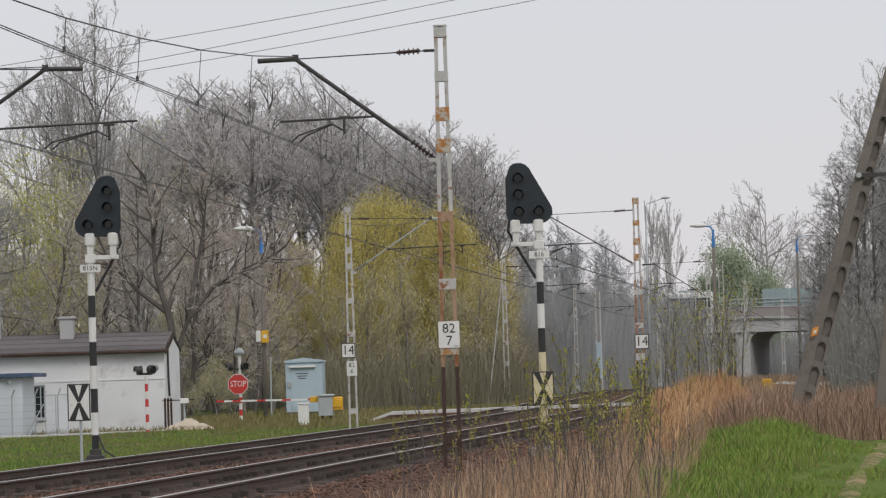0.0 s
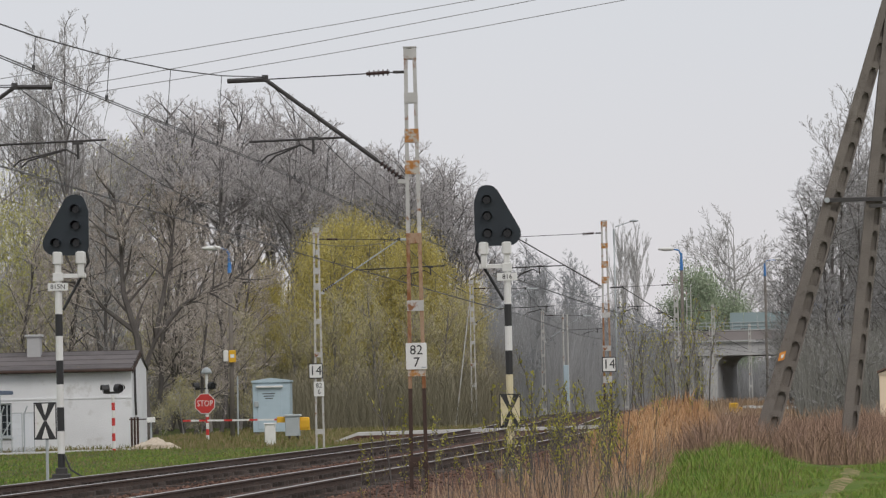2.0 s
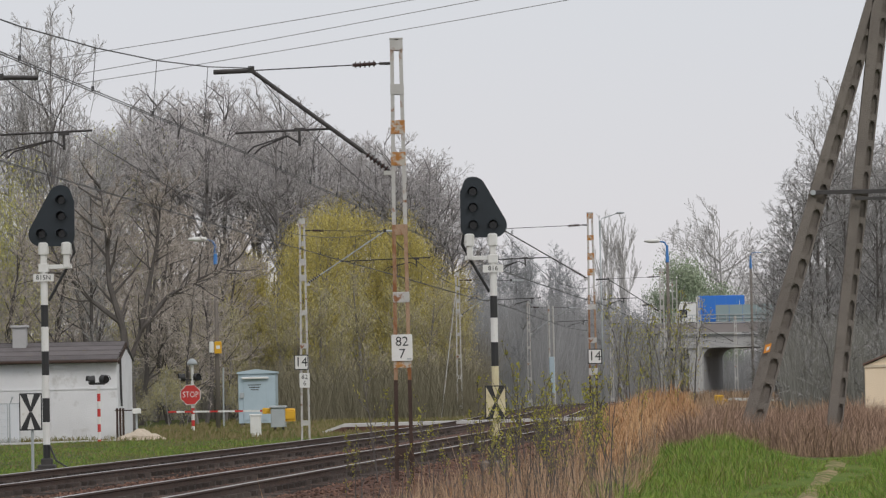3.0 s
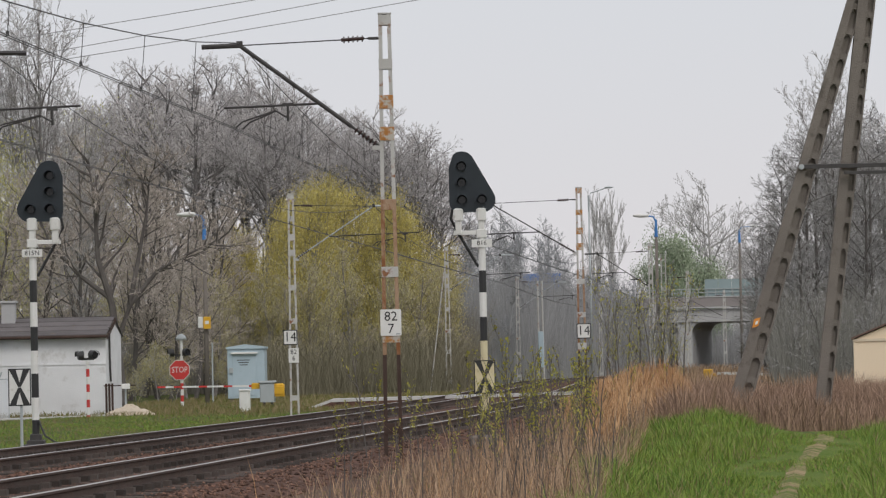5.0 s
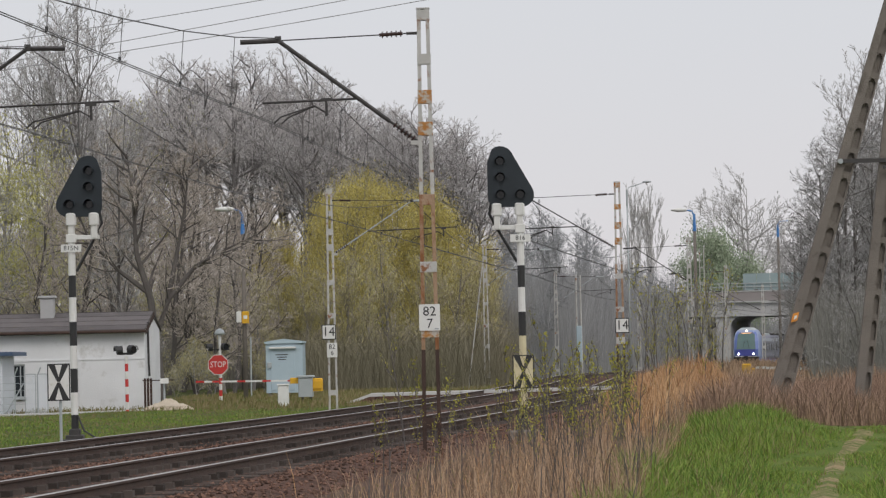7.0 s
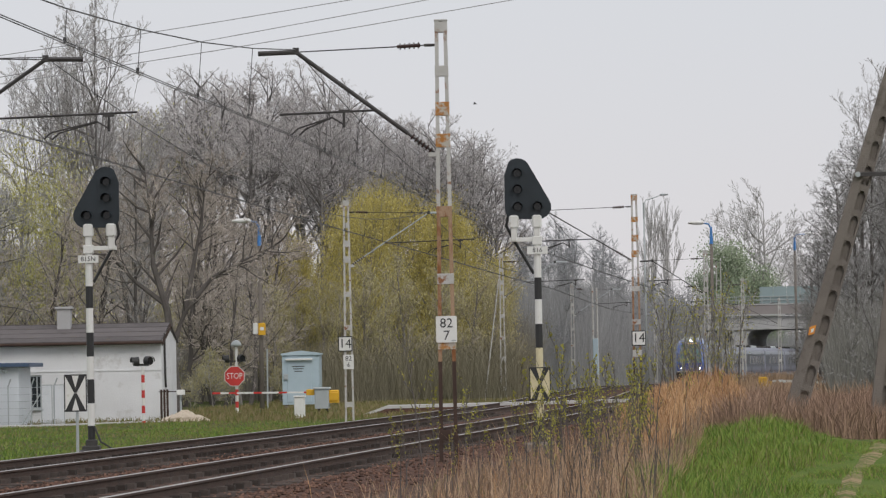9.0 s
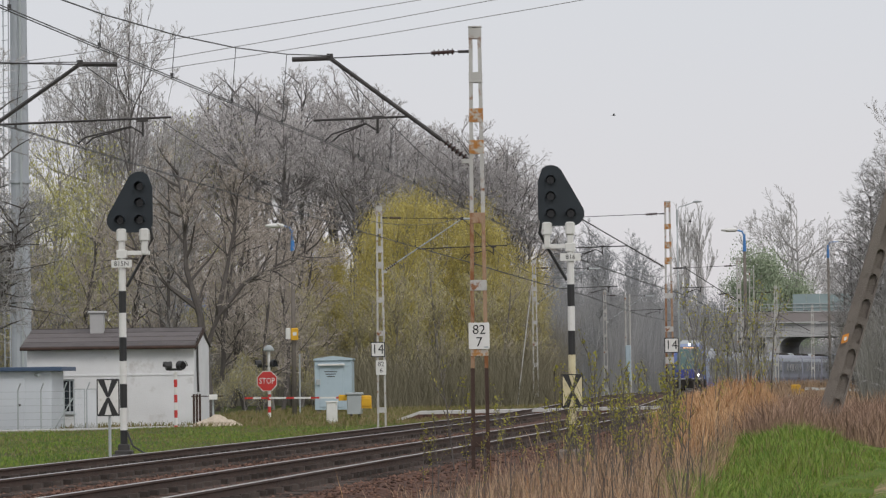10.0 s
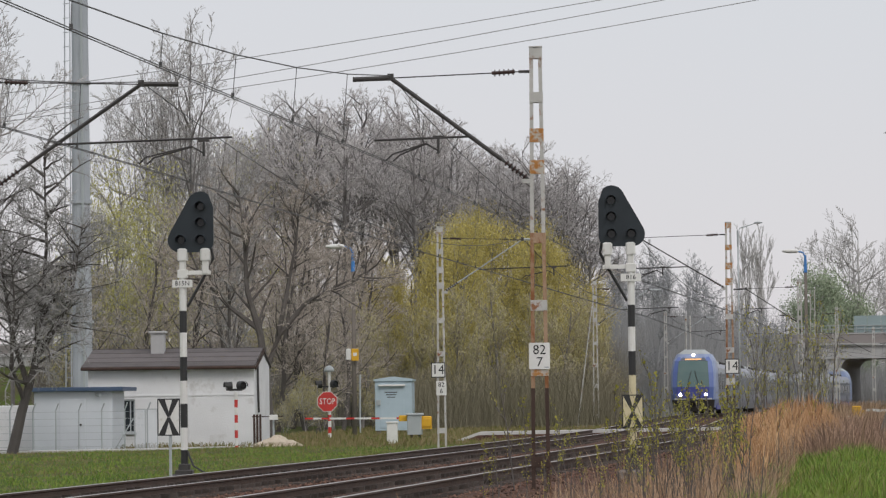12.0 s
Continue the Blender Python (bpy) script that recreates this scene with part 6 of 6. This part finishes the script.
    for i, (px, d, h) in enumerate(spots):
        h = min(h, 1.8) if px > 945 else h
        src = kinds[i % 5]
        k, turn = h / 2.0, rnd.uniform(0, 6.28)
        if i < 5:
            src.matrix_basis = at(px, d, k, turn)
        else:
            copy_thing(src, at(px, d, k / src.scale.x, turn))


build_vegetation()


# ---- train, road vehicles, birds ----
CAR, GAP = 17.5, 0.6
LEVELS = [(0.42, 1.30, 0.30), (0.95, 1.42, 0.03), (1.7, 1.42, 0.0), (2.6, 1.41, 0.22), (3.3, 1.30, 0.50), (3.72, 1.08, 0.85), (4.0, 0.62, 1.3)]


LOW = LEVELS[:3] + [(2.5, 1.41, 0.0), (2.85, 1.38, 0.0), (3.1, 1.2, 0.0), (3.2, 0.85, 0.0)]


def plan_ring(w, y0, y1, r0, r1, z):
    ring = []
    for cx, cy, r, a in ((w - r0, y0 + r0, r0, -90), (w - r1, y1 - r1, r1, 0), (-w + r1, y1 - r1, r1, 90), (-w + r0, y0 + r0, r0, 180)):
        ring += [(cx + r * math.cos(radians(a + 22.5 * i)), cy + r * math.sin(radians(a + 22.5 * i)), z) for i in range(5)]
    return ring


def build_car(lead):
    name = "train_power_car" if lead else "train_car"
    lab = "leading car of a silver-grey train, navy nose, headlights lit" if lead else "silver-grey passenger train car with a dark window band"
    c = thing(name, pose(0, 0, 0), lab, "train car", "cars of the train")
    s = Shape()
    s.loft([plan_ring(w, 2.7 if lead else 0.0, CAR, 0.08, 0.08, z) for z, w, f in LOW])
    body = part("body", s, SILVER, c)
    if lead:
        cab = Shape().loft([plan_ring(w, f, 2.9, min(0.75, w * 0.62), 0.3, z) for z, w, f in LEVELS[:6]])
        part("cab", cab, CABBLUE, body, "pale blue rounded driver's cab")
        part("cab_roof", Shape().loft([plan_ring(w, f, 2.7, min(0.5, w * 0.6), 0.3, z) for z, w, f in ((3.725, 1.0, 0.9), (4.0, 0.62, 1.3))]), GREYBOX, body, "grey domed cab roof")
    for sx in (-1, 1):
        wb = 1.428 * sx
        part("window_band", Shape().box(min(wb, wb - sx * 0.02), max(wb, wb - sx * 0.02), 2.6 if lead else 0.6, CAR - 0.6, 1.3, 2.5), TRAINDARK, body, "dark band between the windows")
        for i in range(6):
            y = 3.4 + 2.35 * i
            wx = 1.434 * sx
            part("window", Shape().box(min(wx, wx - sx * 0.02), max(wx, wx - sx * 0.02), y, y + 1.6, 1.55, 2.3), TRAINGLASS, body)
        for y in (5.3, 14.6):
            wx = 1.437 * sx
            part("door", Shape().box(min(wx, wx - sx * 0.03), max(wx, wx - sx * 0.03), y - 0.65, y + 0.65, 0.75, 2.6), TRAINDARK, body)
        part("skirt", Shape().box(min(1.36 * sx, 1.3 * sx), max(1.36 * sx, 1.3 * sx), 1.5, CAR - 0.5, 0.3, 0.95), NAVY if lead else TRAINDARK, body)
        part("cant_rail", Shape().box(min(1.425 * sx, 1.33 * sx), max(1.425 * sx, 1.33 * sx), 3.0 if lead else 0.3, CAR - 0.3, 2.52, 2.84), TRAINPALE, body)
    for y, ln in ((3.4, 3.0), (8.2, 3.4), (13.6, 3.0)):
        part("roof_unit", Shape().soft(-0.7, 0.7, y, y + ln, 3.15, 3.42, 0.12), UNDER if y < 9 else GREYBOX, body)
    part("gangway", Shape().soft(-0.8, 0.8, CAR, CAR + GAP, 0.8, 3.4, 0.1), UNDER, c)
    for y in (3.2, CAR - 3.2):
        b = part("bogie", Shape().soft(-1.2, 1.2, y - 1.5, y + 1.5, 0.28, 0.75, 0.06), UNDER, c)
        for dy in (-1.2, 1.2):
            for sx in (-1, 1):
                part("wheel", Shape().tube([(sx * 0.70, y + dy, 0.44), (sx * 0.83, y + dy, 0.44)], 0.44, 14), UNDER, b)
    if lead:
        def f_at(z):
            for (z0, _, a), (z1, _, b) in zip(LEVELS, LEVELS[1:]):
                if z0 <= z <= z1:
                    return a + (b - a) * (z - z0) / (z1 - z0)

        def skin(pts, off, m, nm, label=""):
            return part(nm, Shape().loft([[(x, f_at(z) - off + 0.06, z) for x, z in pts][::-1], [(x, f_at(z) - off, z) for x, z in pts][::-1]]), m, body, label)

        skin([(-0.98, 0.99), (0.98, 0.99), (1.0, 1.7), (-1.0, 1.7)], 0.07, NAVY, "nose_panel", "navy lower nose")
        ws = Shape()
        zz = [1.7, 2.1, 2.6, 3.0, 3.3]
        ws.loft([[(-1.0 + 0.03 * i, f_at(z) - 0.06, z), (1.0 - 0.03 * i, f_at(z) - 0.06, z), (1.0 - 0.03 * i, f_at(z) + 0.05, z), (-1.0 + 0.03 * i, f_at(z) + 0.05, z)] for i, z in enumerate(zz)])
        part("windscreen", ws, WINDSCREEN, body, "large greenish windscreen")
        for sx in (-1, 1):
            pl = Shape().loft([[(sx * (a - 0.42), f_at(z) + g - 0.03, z), (sx * a, f_at(z) + g + 0.14, z), (sx * a, f_at(z) + g + 0.4, z), (sx * (a - 0.42), f_at(z) + g + 0.3, z)][::sx] for z, a, g in ((0.95, 1.22, 0.0), (1.7, 1.26, 0.0), (2.6, 1.24, 0.0), (3.3, 1.12, 0.0), (3.55, 0.95, 0.02))])
            part("pillar", pl, LIGHTBLUE, body, "light blue corner pillar")
            part("headlamp", Shape().tube([(sx * 0.78, 0.24, 1.22), (sx * 0.78, -0.10, 1.22)], 0.09, 14), HEADLIGHT, body, "lit white headlamp")
            part("wiper", Shape().tube([(sx * 0.35, f_at(1.8) - 0.08, 1.8), (sx * 0.1, f_at(2.7) - 0.08, 2.7)], 0.02, 5), BLACK, body)
        skin([(-0.8, 3.32), (0.8, 3.32), (0.7, 3.48), (-0.7, 3.48)], 0.06, TRAINDARK, "display_field")
        skin([(-0.5, 3.36), (0.5, 3.36), (0.5, 3.44), (-0.5, 3.44)], 0.075, AMBERTEXT, "destination_bar", "lit amber destination bar")
        part("headlamp", Shape().tube([(0, f_at(3.66) + 0.06, 3.66), (0, f_at(3.66) - 0.06, 3.66)], 0.09, 14), HEADLIGHT, body, "lit upper headlamp")
        skin([(-1.15, 0.93), (1.15, 0.93), (1.15, 1.01), (-1.15, 1.01)], 0.06, WHITE, "bumper_strip", "pale bumper strip")
        part("coupler", Shape().soft(-0.2, 0.2, -0.35, 0.3, 0.75, 1.0, 0.03), UNDER, c)
        part("plough", Shape().loft([[(-1.2, 0.1, 0.2), (1.2, 0.1, 0.2), (1.2, 0.5, 0.2), (-1.2, 0.5, 0.2)], [(-1.3, -0.02, 0.9), (1.3, -0.02, 0.9), (1.3, 0.5, 0.9), (-1.3, 0.5, 0.9)]]), UNDER, c)
    return c


CARS = [build_car(True)]
CARS.append(build_car(False))
for _ in range(5):
    CARS.append(copy_thing(CARS[1], pose(0, 0, 0)))
CARS.append(copy_thing(CARS[0], pose(0, 0, 0)))


def build_truck():
    t = thing("lorry", pose(0, 0, 0), "box lorry with white cab and blue tarpaulin body on the bridge", "lorry")
    cab = part("cab", Shape().loft([[(0.0, y, 0.6), (2.2, y, 0.6), (2.2, y, 3.5), (0.6, y, 3.6), (0.0, y, 2.0)] for y in (1.25, -1.25)]), WHITE, t)
    part("side_window", Shape().box(0.35, 1.2, -1.27, -1.25, 1.8, 2.7), GLASS, cab)
    part("windscreen", Shape().loft([[(0.02 + 0.6 * u, y, 2.05 + 1.2 * u) for u in (0, 1)] + [(0.0 + 0.6 * u, y, 2.1 + 1.2 * u) for u in (1, 0)] for y in (1.1, -1.1)]), GLASS, cab)
    part("chassis", Shape().box(1.0, 7.4, -0.9, 0.9, 0.6, 1.1), UNDER, t)
    part("headboard", Shape().box(2.35, 2.45, -1.25, 1.25, 1.1, 4.15), WHITE, t)
    part("tarpaulin", Shape().soft(2.46, 7.6, -1.27, 1.27, 1.1, 4.2, 0.06), TARP, t, "bright blue tarpaulin box")
    for i in range(4):
        part("strap", Shape().box(3.1 + 1.2 * i, 3.16 + 1.2 * i, -1.285, -1.27, 1.1, 4.1), BLUE, t)
    part("rear_strip", Shape().box(7.0, 7.06, -1.29, -1.272, 1.7, 3.6), WHITE, t, "white marking strip")
    for x in (1.1, 5.9):
        for y in (-1.2, 0.95):
            part("wheel", Shape().tube([(x, y, 0.5), (x, y + 0.28, 0.5)], 0.5, 14), UNDER, t)
    return t


def build_bus():
    t = thing("bus", pose(0, 0, 0), "short white and green bus crossing the bridge", "bus")
    b = part("body", Shape().soft(0, 6.3, -1.25, 1.25, 0.35, 3.0, 0.15), WHITE, t)
    part("lower_panel", Shape().box(0.1, 6.2, -1.27, -1.25, 0.4, 1.05), BUSGREEN, b)
    for i in range(3):
        part("window", Shape().box(0.5 + 1.8 * i, 2.1 + 1.8 * i, -1.27, -1.25, 1.3, 2.4), GLASS, b)
    part("roof_unit", Shape().soft(2.2, 4.6, -0.8, 0.8, 3.0, 3.3, 0.1), GREYBOX, b)
    for x in (1.3, 4.9):
        for y in (-1.24, 0.96):
            part("wheel", Shape().tube([(x, y, 0.48), (x, y + 0.28, 0.48)], 0.48, 14), UNDER, t)
    return t


def build_bird():
    t = thing("bird", pose(0, 0, 0), "small dark bird gliding across the grey sky", "bird", "birds")
    prof = [(-0.16, 0.004), (-0.1, 0.03), (0, 0.045), (0.1, 0.035), (0.17, 0.012), (0.2, 0.003)]
    part("body", Shape().loft([[(x, r * math.cos(2 * math.pi * i / 8), r * math.sin(2 * math.pi * i / 8)) for i in range(8)] for x, r in prof]), BLACK, t)
    for sy in (-1, 1):
        part("wing", Shape().loft([[(x, sy * y, z), (x - ch, sy * y, z), (x - ch, sy * y, z - 0.012), (x, sy * y, z - 0.012)][::sy] for x, y, z, ch in ((0.07, 0.02, 0.02, 0.14), (0.08, 0.16, 0.09, 0.13), (0.0, 0.34, 0.12, 0.04))]), BLACK, t)
    part("tail", Shape().loft([[(-0.14, -0.02, 0.0), (-0.14, 0.02, 0.0), (-0.14, 0.02, 0.01), (-0.14, -0.02, 0.01)], [(-0.27, -0.06, 0.0), (-0.27, 0.06, 0.0), (-0.27, 0.06, 0.008), (-0.27, -0.06, 0.008)]]), BLACK, t)
    return t


LORRY, BUS = build_truck(), build_bus()
BIRD = build_bird()
BIRD_B = copy_thing(BIRD, pose(0, 0, 0))


# ---- what moves ----
def rail_table():
    """Distance run along the far track against y."""
    out, run, y = [], 0.0, 150.0
    while y < 760:
        out.append((run, y))
        run += math.hypot(line_x(y + 1) - line_x(y), 1)
        y += 1
    return out


def motions():
    table = rail_table()
    runs, ys = [a for a, _ in table], [b for _, b in table]
    speed = 32.0
    nose_at_end = float(np.interp(222.5, ys, runs))
    for i, car in enumerate(CARS):
        rows = []
        for k in range(25):
            t = 0.5 * k
            s = nose_at_end + (12.0 - t) * speed + i * (CAR + GAP)
            ya, yb = (float(np.interp(s + d, runs, ys)) for d in (3.2, CAR - 3.2))
            a, b = (Vector((line_x(y), y, line_z(y))) for y in (ya, yb))
            d = (b - a).normalized()
            # the last car is a driving car turned round
            p, turn = (a - d * 3.2, 0) if i < len(CARS) - 1 else (b + d * 3.2, 180)
            rows.append((t, pose(p.x, p.y, p.z, 0, 0, math.degrees(math.atan2(-d.x, d.y)) + turn)))
        walk(car, rows)
    walk(LORRY, [(t, pose(24.6 - 9.6 * (t - 2.8), 403.5, 6.9)) for t in (0.0, 4.0, 8.0, 12.0)])
    walk(BUS, [(t, pose(15.6 - 6.0 * t, 403.5, 6.9)) for t in (0.0, 4.0, 8.0, 12.0)])
    walk(BIRD, [(t, pose(1.25 + 8.75 * (t - 9.5), 300, 23.2 + 0.3 * math.sin(t * 3), 0, 0, 0)) for t in (0.0, 3.0, 6.0, 9.0, 9.5, 10.0, 10.5, 11.0, 11.5, 12.0)])
    walk(BIRD_B, [(t, pose(15.8 + 8.0 * (t - 10.5), 300, 14.4 + 0.9 * (t - 10.5), 0, 0, 0)) for t in (0.0, 6.0, 9.0, 12.0)])


motions()
